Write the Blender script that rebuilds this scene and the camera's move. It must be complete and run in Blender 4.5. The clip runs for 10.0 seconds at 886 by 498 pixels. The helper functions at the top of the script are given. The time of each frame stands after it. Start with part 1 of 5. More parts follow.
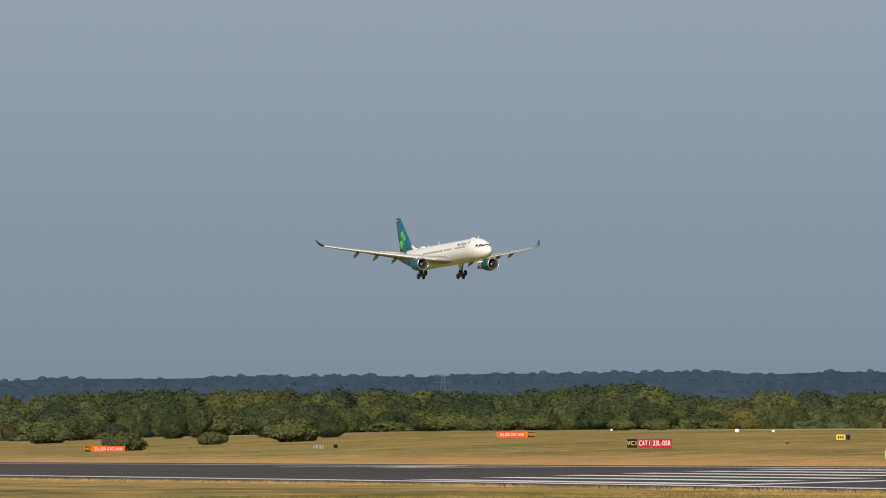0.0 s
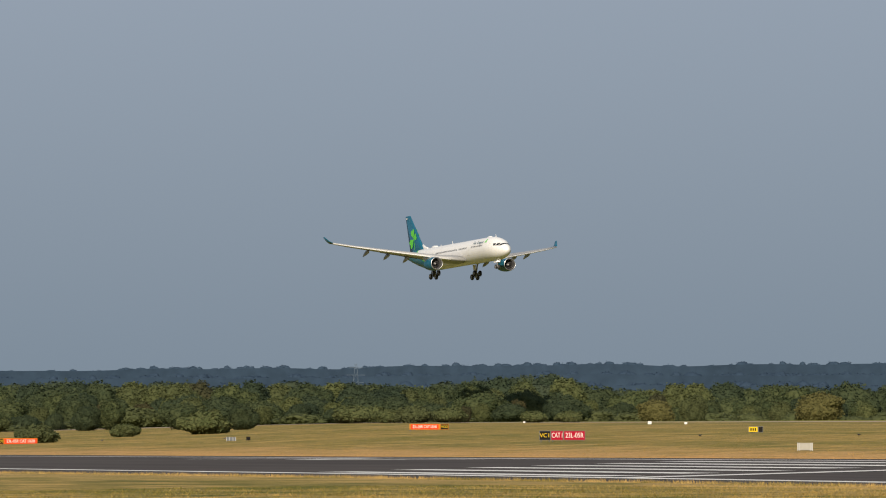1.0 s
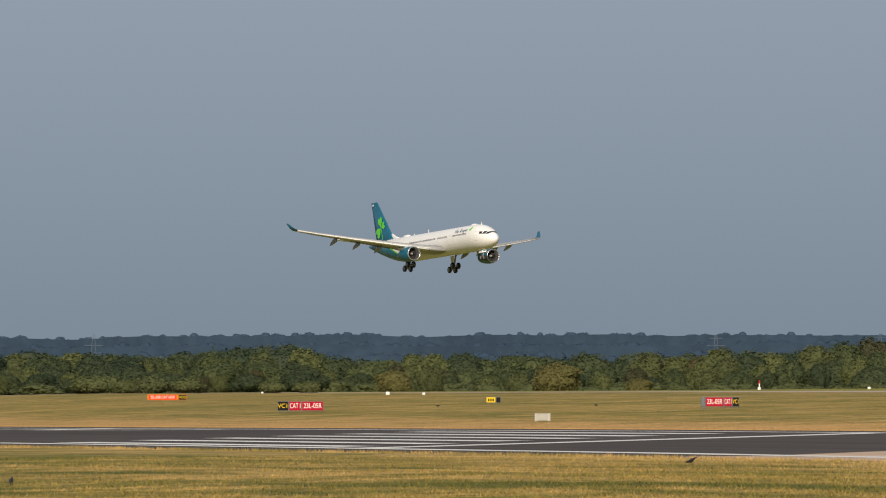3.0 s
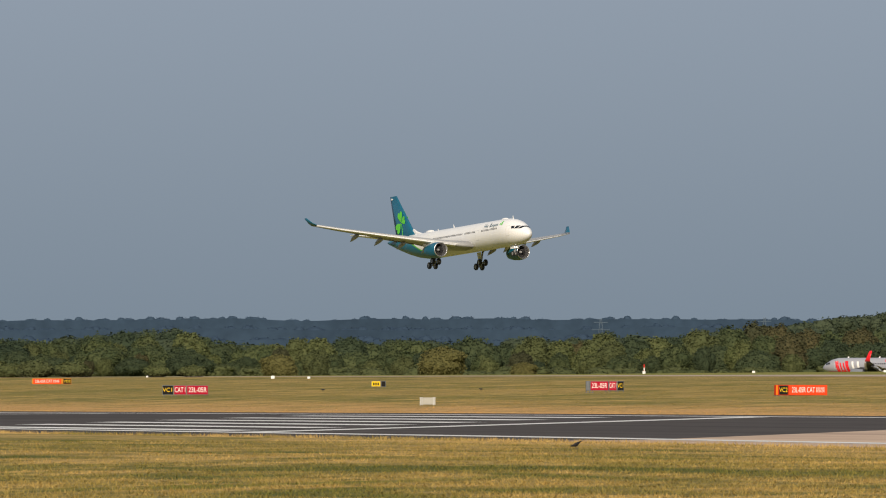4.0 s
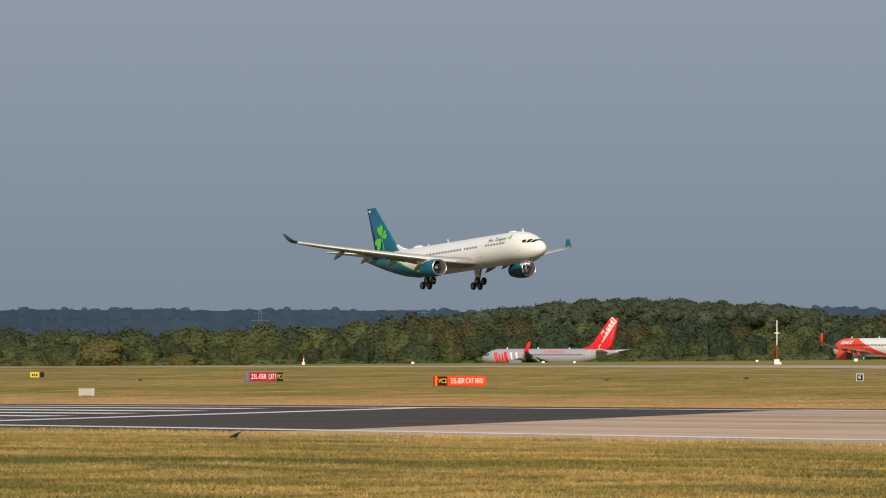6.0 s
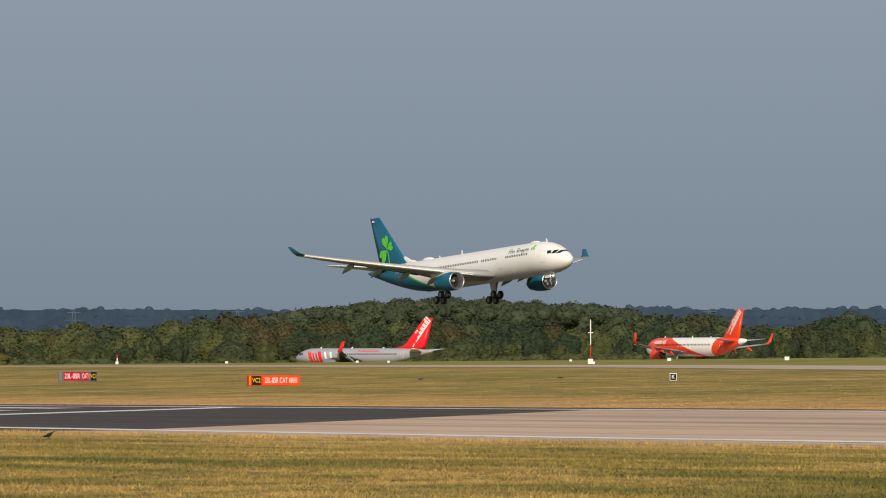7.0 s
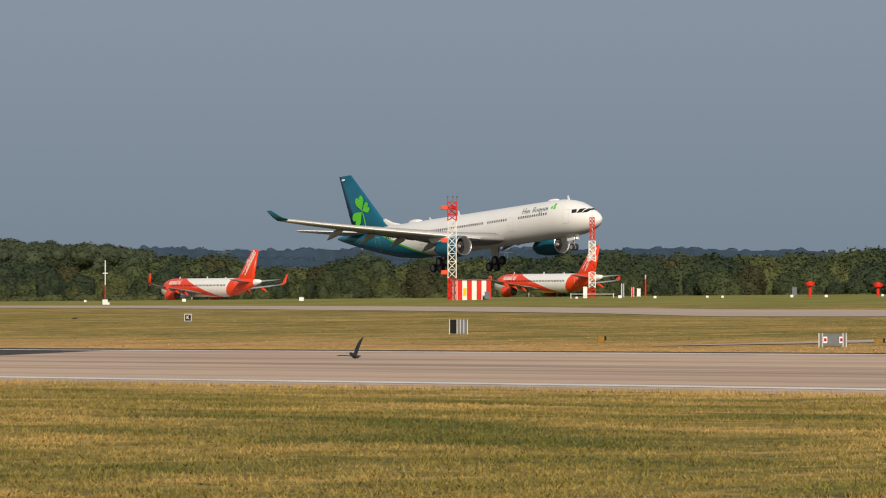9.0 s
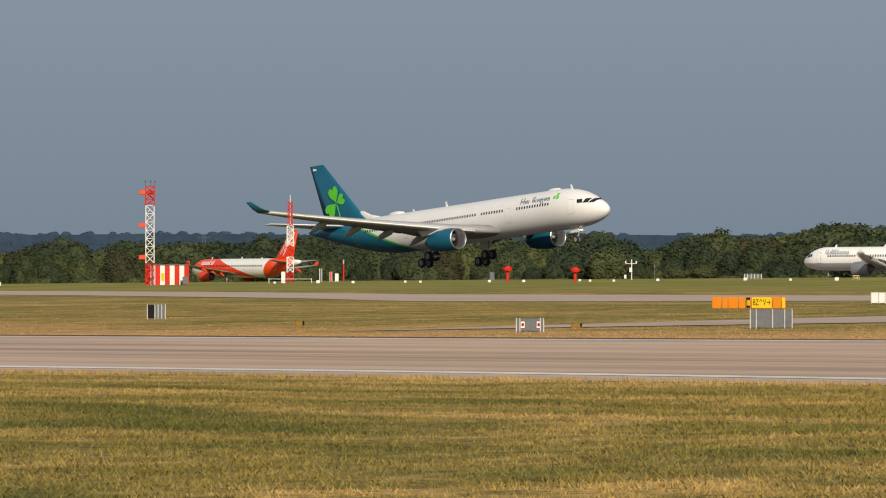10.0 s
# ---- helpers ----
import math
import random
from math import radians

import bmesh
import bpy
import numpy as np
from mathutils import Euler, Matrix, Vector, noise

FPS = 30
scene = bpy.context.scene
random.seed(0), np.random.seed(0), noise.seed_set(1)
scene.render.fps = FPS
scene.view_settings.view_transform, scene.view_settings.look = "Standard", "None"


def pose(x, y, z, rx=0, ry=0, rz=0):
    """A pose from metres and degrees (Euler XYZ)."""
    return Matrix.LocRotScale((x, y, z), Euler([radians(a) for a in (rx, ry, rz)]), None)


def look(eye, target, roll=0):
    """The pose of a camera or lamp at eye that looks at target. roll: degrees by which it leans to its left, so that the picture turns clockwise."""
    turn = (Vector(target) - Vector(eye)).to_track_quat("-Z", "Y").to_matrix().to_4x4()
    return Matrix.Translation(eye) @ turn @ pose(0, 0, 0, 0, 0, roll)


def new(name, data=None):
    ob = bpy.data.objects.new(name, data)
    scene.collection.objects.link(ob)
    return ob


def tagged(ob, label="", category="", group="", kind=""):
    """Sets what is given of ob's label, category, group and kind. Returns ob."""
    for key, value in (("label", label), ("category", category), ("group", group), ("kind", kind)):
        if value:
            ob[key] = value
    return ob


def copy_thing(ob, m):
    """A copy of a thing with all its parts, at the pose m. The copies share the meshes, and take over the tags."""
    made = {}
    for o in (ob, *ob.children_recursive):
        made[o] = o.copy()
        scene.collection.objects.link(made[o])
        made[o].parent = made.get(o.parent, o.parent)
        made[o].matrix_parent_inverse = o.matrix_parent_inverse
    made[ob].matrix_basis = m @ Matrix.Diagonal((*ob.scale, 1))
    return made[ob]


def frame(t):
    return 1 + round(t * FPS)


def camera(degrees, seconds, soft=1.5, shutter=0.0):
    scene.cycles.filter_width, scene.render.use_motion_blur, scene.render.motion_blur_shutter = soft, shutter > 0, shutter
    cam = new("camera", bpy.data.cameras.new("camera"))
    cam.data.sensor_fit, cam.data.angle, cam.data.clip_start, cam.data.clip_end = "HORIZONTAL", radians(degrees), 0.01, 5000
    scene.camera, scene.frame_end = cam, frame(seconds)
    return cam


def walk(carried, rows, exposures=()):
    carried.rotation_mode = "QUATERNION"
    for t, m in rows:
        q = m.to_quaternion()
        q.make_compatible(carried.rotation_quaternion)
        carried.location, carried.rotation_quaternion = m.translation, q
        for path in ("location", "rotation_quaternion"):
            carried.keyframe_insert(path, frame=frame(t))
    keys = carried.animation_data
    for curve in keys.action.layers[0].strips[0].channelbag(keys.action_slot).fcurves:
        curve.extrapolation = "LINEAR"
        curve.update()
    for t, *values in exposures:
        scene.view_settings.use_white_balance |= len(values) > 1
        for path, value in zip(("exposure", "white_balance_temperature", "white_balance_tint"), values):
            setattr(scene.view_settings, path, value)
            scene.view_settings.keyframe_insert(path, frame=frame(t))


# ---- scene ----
# ---- the camera: on a tripod beside the runway fence, panning with the landing ----
EYE = 2.5
cam = camera(9.742, 10.0, soft=1.1)
PAN = [  # seconds, bearing left of +y, degrees up
    (0.0, 68.05, 2.017), (0.5, 67.778, 1.957), (1.0, 67.09, 1.931), (1.5, 66.291, 1.884), (2.0, 65.555, 1.825),
    (2.5, 64.855, 1.719), (4.0, 62.939, 1.43), (4.5, 62.233, 1.381), (5.0, 61.372, 1.352), (5.5, 60.282, 1.335),
    (6.0, 59.187, 1.33), (7.5, 56.06, 1.292), (8.0, 54.859, 1.177), (8.5, 53.448, 0.885), (9.0, 51.794, 0.671),
    (9.5, 50.335, 0.56), (10.0, 48.467, 0.505),
]
walk(cam, [(t, pose(0, 0, EYE, 90 + up, 0, bearing)) for t, bearing, up in PAN], exposures=((0.0, 0.09), (3.0, 0.05), (6.0, 0.02), (10.0, -0.07)))

# ---- sky and sun ----
SUN_BEARING, SUN_UP = -121.0, 25.0  # degrees left of +y (behind the camera), degrees above the ground
world = bpy.data.worlds.new("sky")
scene.world = world
world.use_nodes = True
wn, wl = world.node_tree.nodes, world.node_tree.links
sky = wn.new("ShaderNodeTexSky")
sky.sky_type, sky.sun_disc = "NISHITA", False
sky.sun_elevation, sky.sun_rotation = radians(SUN_UP), radians(-SUN_BEARING)
sky.air_density, sky.dust_density = 1.0, 4.0
veil = wn.new("ShaderNodeMix")  # high grey cloud over the blue
veil.data_type = "RGBA"
veil.inputs["Factor"].default_value = 0.93
wcoord, wsplit, wramp = wn.new("ShaderNodeTexCoord"), wn.new("ShaderNodeSeparateXYZ"), wn.new("ShaderNodeValToRGB")
wl.new(wcoord.outputs["Generated"], wsplit.inputs[0])
wl.new(wsplit.outputs["Z"], wramp.inputs[0])
wramp.color_ramp.elements[0].position, wramp.color_ramp.elements[0].color = 0.0, (2.0, 2.55, 3.15, 1)
wramp.color_ramp.elements[1].position, wramp.color_ramp.elements[1].color = 0.085, (2.8, 3.32, 4.1, 1)
wl.new(sky.outputs[0], veil.inputs["A"])
wl.new(wramp.outputs[0], veil.inputs["B"])
wl.new(veil.outputs["Result"], wn["Background"].inputs["Color"])
wn["Background"].inputs["Strength"].default_value = 0.1
sun = new("sun", bpy.data.lights.new("sun", "SUN"))
sun.data.energy, sun.data.angle, sun.data.color = 5.1, radians(0.6), (1.0, 0.865, 0.69)
sb, se = radians(SUN_BEARING), radians(SUN_UP)
sun.matrix_world = look(Vector((-math.sin(sb) * math.cos(se), math.cos(sb) * math.cos(se), math.sin(se))) * 50, (0, 0, 0))


# ---- materials ----
def material(name, colour, rough=0.6, metal=0.0, vary=0.12, grain=3.0, bump=0.0, second=None, patch=0.3, coat=0.0, gloss=0.5):
    """A procedural surface: two scales of noise move the colour from colour to second, and a fine bump."""
    m = bpy.data.materials.new(name)
    m.use_nodes = True
    n, l = m.node_tree.nodes, m.node_tree.links
    b = n["Principled BSDF"]
    b.inputs["Roughness"].default_value, b.inputs["Metallic"].default_value = rough, metal
    b.inputs["Coat Weight"].default_value = coat
    b.inputs["Specular IOR Level"].default_value = gloss
    c = n.new("ShaderNodeTexCoord")
    fine, wide = n.new("ShaderNodeTexNoise"), n.new("ShaderNodeTexNoise")
    fine.inputs["Scale"].default_value, wide.inputs["Scale"].default_value = grain, grain * patch * 0.3
    fine.inputs["Detail"].default_value = wide.inputs["Detail"].default_value = 4
    l.new(c.outputs["Object"], fine.inputs["Vector"])
    l.new(c.outputs["Object"], wide.inputs["Vector"])
    add = n.new("ShaderNodeMath")
    add.operation = "ADD"
    l.new(fine.outputs["Fac"], add.inputs[0])
    l.new(wide.outputs["Fac"], add.inputs[1])
    ramp = n.new("ShaderNodeMapRange")
    ramp.inputs["From Min"].default_value, ramp.inputs["From Max"].default_value = 0.7, 1.3
    l.new(add.outputs[0], ramp.inputs["Value"])
    mix = n.new("ShaderNodeMix")
    mix.data_type = "RGBA"
    second = second or tuple(v * (1 - vary) for v in colour)
    mix.inputs["A"].default_value, mix.inputs["B"].default_value = (*colour, 1), (*second, 1)
    l.new(ramp.outputs[0], mix.inputs["Factor"])
    l.new(mix.outputs["Result"], b.inputs["Base Color"])
    if bump:
        k = n.new("ShaderNodeBump")
        k.inputs["Strength"].default_value, k.inputs["Distance"].default_value = bump, 0.05
        l.new(fine.outputs["Fac"], k.inputs["Height"])
        l.new(k.outputs[0], b.inputs["Normal"])
    return m


PAINT_WHITE = material("white_paint", (0.72, 0.72, 0.715), 0.35, vary=0.06, grain=0.6)
WING_GREY = material("wing_grey_paint", (0.30, 0.305, 0.31), 0.4, vary=0.15, grain=1.2)
TEAL = material("teal_paint", (0.003, 0.105, 0.18), 0.4, vary=0.12, grain=0.5)
LEAF_GREEN = material("leaf_green_paint", (0.10, 0.52, 0.03), 0.35, grain=0.8)
DARK_GLASS = material("dark_glazing", (0.012, 0.014, 0.018), 0.12, grain=2)
RUBBER = material("tyre_rubber", (0.018, 0.018, 0.019), 0.8, vary=0.3, grain=6, bump=0.2)
STEEL = material("bare_steel", (0.55, 0.55, 0.56), 0.35, 0.9, grain=4)
DARK_METAL = material("dark_metal", (0.09, 0.09, 0.095), 0.45, 0.7, vary=0.3, grain=3)
GEAR_GREY = material("gear_grey_paint", (0.28, 0.28, 0.28), 0.4, vary=0.3, grain=5)
SILVER = material("silver_paint", (0.22, 0.235, 0.26), 0.35, 0.3, vary=0.1, grain=0.8)
JET_RED = material("bright_red_paint", (0.72, 0.012, 0.02), 0.35, grain=0.7)
ORANGE = material("orange_paint", (0.72, 0.05, 0.008), 0.35, grain=0.7)
MAST_RED = material("mast_red_paint", (0.58, 0.03, 0.016), 0.65, vary=0.25, grain=4, gloss=0.15)
MAST_WHITE = material("mast_white_paint", (0.72, 0.71, 0.68), 0.65, vary=0.15, grain=4, gloss=0.15)
SIGN_RED = material("sign_red_face", (0.34, 0.004, 0.022), 0.7, grain=3, gloss=0.12)
SIGN_ORANGE = material("sign_orange_face", (0.66, 0.055, 0.012), 0.7, grain=3, gloss=0.12)
SIGN_BLACK = material("sign_black_face", (0.012, 0.011, 0.01), 0.75, grain=3, gloss=0.1)
SIGN_YELLOW = material("sign_yellow_face", (0.68, 0.46, 0.012), 0.7, grain=3, gloss=0.12)
SIGN_AMBER = material("sign_amber_face", (0.60, 0.20, 0.01), 0.7, grain=3, gloss=0.12)
LETTER_WHITE = material("letter_white", (0.72, 0.72, 0.69), 0.7, grain=3, gloss=0.1)
POST_GREY = material("galvanised_post", (0.45, 0.45, 0.43), 0.6, vary=0.25, grain=5, gloss=0.2)
PALE_BOX = material("pale_grp_panel", (0.36, 0.35, 0.31), 0.7, vary=0.15, grain=4, gloss=0.15)
AMBER_WORN = material("worn_amber_paint", (0.24, 0.14, 0.03), 0.7, vary=0.35, grain=6, gloss=0.15)
GREY_BOX = material("weathered_grey_panel", (0.14, 0.152, 0.165), 0.7, vary=0.3, grain=5, gloss=0.15)
BLUE_GREY = material("blue_grey_lettering", (0.10, 0.16, 0.2), 0.5, grain=3)
ROAD_PAINT = material("road_paint_white", (0.74, 0.73, 0.70), 0.85, vary=0.25, grain=1.5, gloss=0.15)
# ---- the lie of the land ----
NODES_Y = (60, 100, 145, 152, 300, 430, 484, 670, 1100, 5000)
NODES_B = (43.14, 48.44, 55.59, 61.82, 68.05, 72.93)
FALL = (  # how far the ground lies under the eye's level, in thousandths of the distance, by range line and bearing
    (24.0, 22.8, 19.0, 16.0, 14.0, 13.0),
    (16.6, 15.2, 13.45, 11.45, 9.67, 8.4),
    (9.0, 8.6, 7.8, 7.05, 6.5, 6.05),
    (8.6, 8.15, 7.4, 6.7, 6.2, 5.75),
    (0.45, 0.2, -0.3, -0.4, -0.2, 2.0),
    (-3.4, -2.85, -1.75, -0.85, -0.3, 1.5),
    (-3.2, -2.7, -1.5, -0.6, -0.1, 1.5),
    (-2.6, -2.65, -0.5, 0.7, 0.4, 1.5),
    (0.3, 0.3, 0.3, 0.3, 0.4, 0.9),
    (0.5, 0.5, 0.5, 0.5, 0.5, 0.5),
)


def level(x, y):
    """The ground's height at x, y."""
    if y < 60:
        return level(x * 60 / max(y, 30), 60) * max(0.0, y) / 60 if y > 30 else 0.5 * level(2 * x * 60 / 60, 60) * max(0.0, y) / 30
    b = min(max(math.degrees(math.atan2(-x, y)), NODES_B[0]), NODES_B[-1])
    i = max(k for k in range(len(NODES_Y) - 1) if NODES_Y[k] <= y or k == 0)
    j = max(k for k in range(len(NODES_B) - 1) if NODES_B[k] <= b or k == 0)
    u = min(1.0, (y - NODES_Y[i]) / (NODES_Y[i + 1] - NODES_Y[i]))
    w = (b - NODES_B[j]) / (NODES_B[j + 1] - NODES_B[j])
    near = FALL[i][j] * (1 - w) + FALL[i][j + 1] * w
    far = FALL[i + 1][j] * (1 - w) + FALL[i + 1][j + 1] * w
    c = math.cos(radians(b))
    return EYE - (near * NODES_Y[i] * (1 - u) + far * NODES_Y[i + 1] * u) / c / 1000


def part(name, bm, mat, parent=None, label="", smooth=False):
    """Links a bmesh as one mesh object, under a thing if given."""
    me = bpy.data.meshes.new(name)
    bmesh.ops.recalc_face_normals(bm, faces=bm.faces[:])
    bm.to_mesh(me)
    bm.free()
    for m in mat if isinstance(mat, (list, tuple)) else [mat]:
        me.materials.append(m)
    if smooth:
        me.shade_smooth()
    ob = new(name, me)
    if parent:
        ob.parent = parent
    if label:
        ob["label"] = label
    return ob


def sheet(name, xs, ys, mat, lift=0.0, parent=None, edge=None):
    """A strip of ground laid on the land. edge(x, k): y by x for the k-th of ys."""
    verts, faces = [], []
    for a, x in enumerate(xs):
        for k, y in enumerate(ys):
            yy = edge(x, k) if edge else y
            verts.append((x, yy, level(x, yy) + lift))
    n = len(ys)
    for a in range(len(xs) - 1):
        for k in range(n - 1):
            faces.append((a * n + k, (a + 1) * n + k, (a + 1) * n + k + 1, a * n + k + 1))
    me = bpy.data.meshes.new(name)
    me.from_pydata(verts, [], faces)
    me.materials.append(mat)
    me.shade_smooth()
    ob = new(name, me)
    if parent:
        ob.parent = parent
    return ob


def steps(a, b, n):
    return [a + (b - a) * i / n for i in range(n + 1)]


def box(bm, x0, y0, z0, x1, y1, z1):
    m = Matrix.Translation(((x0 + x1) / 2, (y0 + y1) / 2, (z0 + z1) / 2)) @ Matrix.Diagonal((abs(x1 - x0), abs(y1 - y0), abs(z1 - z0), 1))
    return bmesh.ops.create_cube(bm, size=1, matrix=m)["verts"]


def beam(bm, p, q, r, sides=6, r2=None):
    """A round bar from p to q."""
    p, q = Vector(p), Vector(q)
    turn = (q - p).to_track_quat("Z", "Y").to_matrix().to_4x4()
    bmesh.ops.create_cone(bm, cap_ends=True, segments=sides, radius1=r, radius2=r if r2 is None else r2, depth=(q - p).length, matrix=Matrix.Translation((p + q) / 2) @ turn)


def loft(bm, rings, close=True, caps=True):
    """Skins rings of points, all of one length."""
    made = [[bm.verts.new(p) for p in ring] for ring in rings]
    n = len(made[0])
    for a, b in zip(made, made[1:]):
        for i in range(n if close else n - 1):
            j = (i + 1) % n
            bm.faces.new((a[i], a[j], b[j], b[i]))
    if caps:
        bm.faces.new(made[0][::-1])
        bm.faces.new(made[-1])
    return made


def ring_x(x, y, z, ry, rz, n=32):
    return [(x, y + ry * math.cos(2 * math.pi * i / n), z + rz * math.sin(2 * math.pi * i / n)) for i in range(n)]
# ---- grass, runway, taxiways ----
def grass_material(blades=False):
    m = bpy.data.materials.new("grass_blades" if blades else "dry_mown_grass")
    m.use_nodes = True
    n, l = m.node_tree.nodes, m.node_tree.links
    b = n["Principled BSDF"]
    b.inputs["Roughness"].default_value = 0.9
    b.inputs["Specular IOR Level"].default_value = 0.1
    c = n.new("ShaderNodeTexCoord")

    def noise_at(sx, sy, detail):
        mp, t = n.new("ShaderNodeMapping"), n.new("ShaderNodeTexNoise")
        mp.inputs["Scale"].default_value = (sx, sy, 1)
        t.inputs["Scale"].default_value, t.inputs["Detail"].default_value = 1.0, detail
        l.new(c.outputs["Object"], mp.inputs["Vector"])
        l.new(mp.outputs[0], t.inputs["Vector"])
        return t.outputs["Fac"]

    def mixed(a, bcol, fac, lo, hi):
        r, x = n.new("ShaderNodeMapRange"), n.new("ShaderNodeMix")
        x.data_type = "RGBA"
        r.inputs["From Min"].default_value, r.inputs["From Max"].default_value = lo, hi
        l.new(fac, r.inputs["Value"])
        l.new(r.outputs[0], x.inputs["Factor"])
        for slot, v in (("A", a), ("B", bcol)):
            if isinstance(v, tuple):
                x.inputs[slot].default_value = (*v, 1)
            else:
                l.new(v, x.inputs[slot])
        return x.outputs["Result"]

    def gate(fac, lo, hi):
        """fac, faded out where y (in km) runs from lo to hi."""
        r, x = n.new("ShaderNodeMapRange"), n.new("ShaderNodeMath")
        r.inputs["From Min"].default_value, r.inputs["From Max"].default_value = hi, lo
        l.new(far.outputs[0], r.inputs["Value"])
        x.operation = "MULTIPLY"
        l.new(r.outputs[0], x.inputs[0])
        l.new(fac, x.inputs[1])
        return x.outputs[0]

    split, far = n.new("ShaderNodeSeparateXYZ"), n.new("ShaderNodeMath")
    l.new(c.outputs["Object"], split.inputs[0])
    far.operation, far.inputs[1].default_value = "MULTIPLY", 0.001
    l.new(split.outputs["Y"], far.inputs[0])
    patchy = noise_at(0.10, 0.13, 5)
    fine = noise_at(3.0, 3.0, 3)
    col = mixed((0.155, 0.14, 0.032), (0.33, 0.225, 0.068), noise_at(0.03, 0.035, 4), 0.36, 0.62)
    col = mixed(col, (0.44, 0.295, 0.10), noise_at(0.20, 0.11, 5), 0.50, 0.64)
    col = mixed(col, (0.14, 0.135, 0.028), noise_at(0.26, 0.14, 5), 0.51, 0.66)
    col = mixed(col, (0.42, 0.285, 0.10), noise_at(0.75, 0.4, 4), 0.53, 0.7)
    col = mixed(col, (0.11, 0.10, 0.024), noise_at(0.9, 0.6, 4), 0.54, 0.72)
    col = mixed(col, (0.46, 0.305, 0.105), gate(noise_at(0.05, 0.22, 5), 0.08, 0.105), 0.55, 0.70)  # straw left in rows
    col = mixed(col, (0.09, 0.097, 0.021), gate(noise_at(0.09, 0.25, 5), 0.08, 0.105), 0.48, 0.65)  # longer green rows
    edge = noise_at(0.12, 0.2, 4)
    verge = n.new("ShaderNodeMath")  # parched strips along both edges of the runway
    verge.operation, verge.inputs[1].default_value = "MULTIPLY_ADD", 0.06
    l.new(edge, verge.inputs[0])
    l.new(far.outputs[0], verge.inputs[2])
    near_verge = n.new("ShaderNodeMath")
    near_verge.operation, near_verge.inputs[1].default_value = "LESS_THAN", 0.12
    l.new(far.outputs[0], near_verge.inputs[0])
    strip = n.new("ShaderNodeMapRange")
    strip.inputs["From Min"].default_value, strip.inputs["From Max"].default_value = 0.112, 0.124
    l.new(verge.outputs[0], strip.inputs["Value"])
    both = n.new("ShaderNodeMath")
    both.operation = "MULTIPLY"
    l.new(strip.outputs[0], both.inputs[0])
    l.new(near_verge.outputs[0], both.inputs[1])
    col = mixed(col, (0.47, 0.315, 0.125), both.outputs[0], 0.0, 1.3)
    beyond, outer = n.new("ShaderNodeMath"), n.new("ShaderNodeMapRange")
    beyond.operation, beyond.inputs[1].default_value = "GREATER_THAN", 0.14
    l.new(far.outputs[0], beyond.inputs[0])
    outer.inputs["From Min"].default_value, outer.inputs["From Max"].default_value = 0.212, 0.185
    l.new(verge.outputs[0], outer.inputs["Value"])
    both = n.new("ShaderNodeMath")
    both.operation = "MULTIPLY"
    l.new(outer.outputs[0], both.inputs[0])
    l.new(beyond.outputs[0], both.inputs[1])
    col = mixed(col, (0.54, 0.315, 0.125), both.outputs[0], 0.0, 1.2)
    col = mixed(col, (0.08, 0.07, 0.018), fine, 0.5, 0.76)
    col = mixed(col, mixed((0.165, 0.17, 0.034), (0.27, 0.225, 0.062), patchy, 0.4, 0.65), far.outputs[0], 0.315, 0.36)  # greener past the taxiway
    if blades:
        geo = n.new("ShaderNodeNewGeometry")
        col = mixed(col, (0.29, 0.215, 0.062), geo.outputs["Random Per Island"], 0.35, 1.9)
    l.new(col, b.inputs["Base Color"])
    k = n.new("ShaderNodeBump")
    k.inputs["Strength"].default_value, k.inputs["Distance"].default_value = 0.6, 0.12
    l.new(fine, k.inputs["Height"])
    l.new(k.outputs[0], b.inputs["Normal"])
    return m


def pavement_material(name, colour, second, tar):
    """Paving with long wear streaks and rubber along the runway, and slab joints."""
    m = material(name, colour, 0.9, vary=0.2, grain=0.5, second=second, gloss=0.12)
    n, l = m.node_tree.nodes, m.node_tree.links
    b = n["Principled BSDF"]
    old = b.inputs["Base Color"].links[0].from_socket
    c, mp, t = n.new("ShaderNodeTexCoord"), n.new("ShaderNodeMapping"), n.new("ShaderNodeTexNoise")
    mp.inputs["Scale"].default_value = (0.014, 0.42, 1)
    t.inputs["Scale"].default_value, t.inputs["Detail"].default_value = 1.0, 6
    l.new(c.outputs["Object"], mp.inputs["Vector"])
    l.new(mp.outputs[0], t.inputs["Vector"])
    r, x = n.new("ShaderNodeMapRange"), n.new("ShaderNodeMix")
    x.data_type = "RGBA"
    r.inputs["From Min"].default_value, r.inputs["From Max"].default_value = 0.45, 0.75
    l.new(t.outputs["Fac"], r.inputs["Value"])
    l.new(r.outputs[0], x.inputs["Factor"])
    l.new(old, x.inputs["A"])
    x.inputs["B"].default_value = (*tar, 1)
    l.new(x.outputs["Result"], b.inputs["Base Color"])
    return m


GRASS = grass_material()
ASPHALT = pavement_material("dark_asphalt", (0.06, 0.051, 0.047), (0.08, 0.069, 0.063), (0.036, 0.031, 0.029))
CONCRETE = pavement_material("worn_concrete", (0.54, 0.395, 0.29), (0.46, 0.34, 0.255), (0.24, 0.175, 0.135))
TAXI = pavement_material("grey_taxiway", (0.47, 0.37, 0.295), (0.41, 0.325, 0.26), (0.30, 0.24, 0.195))

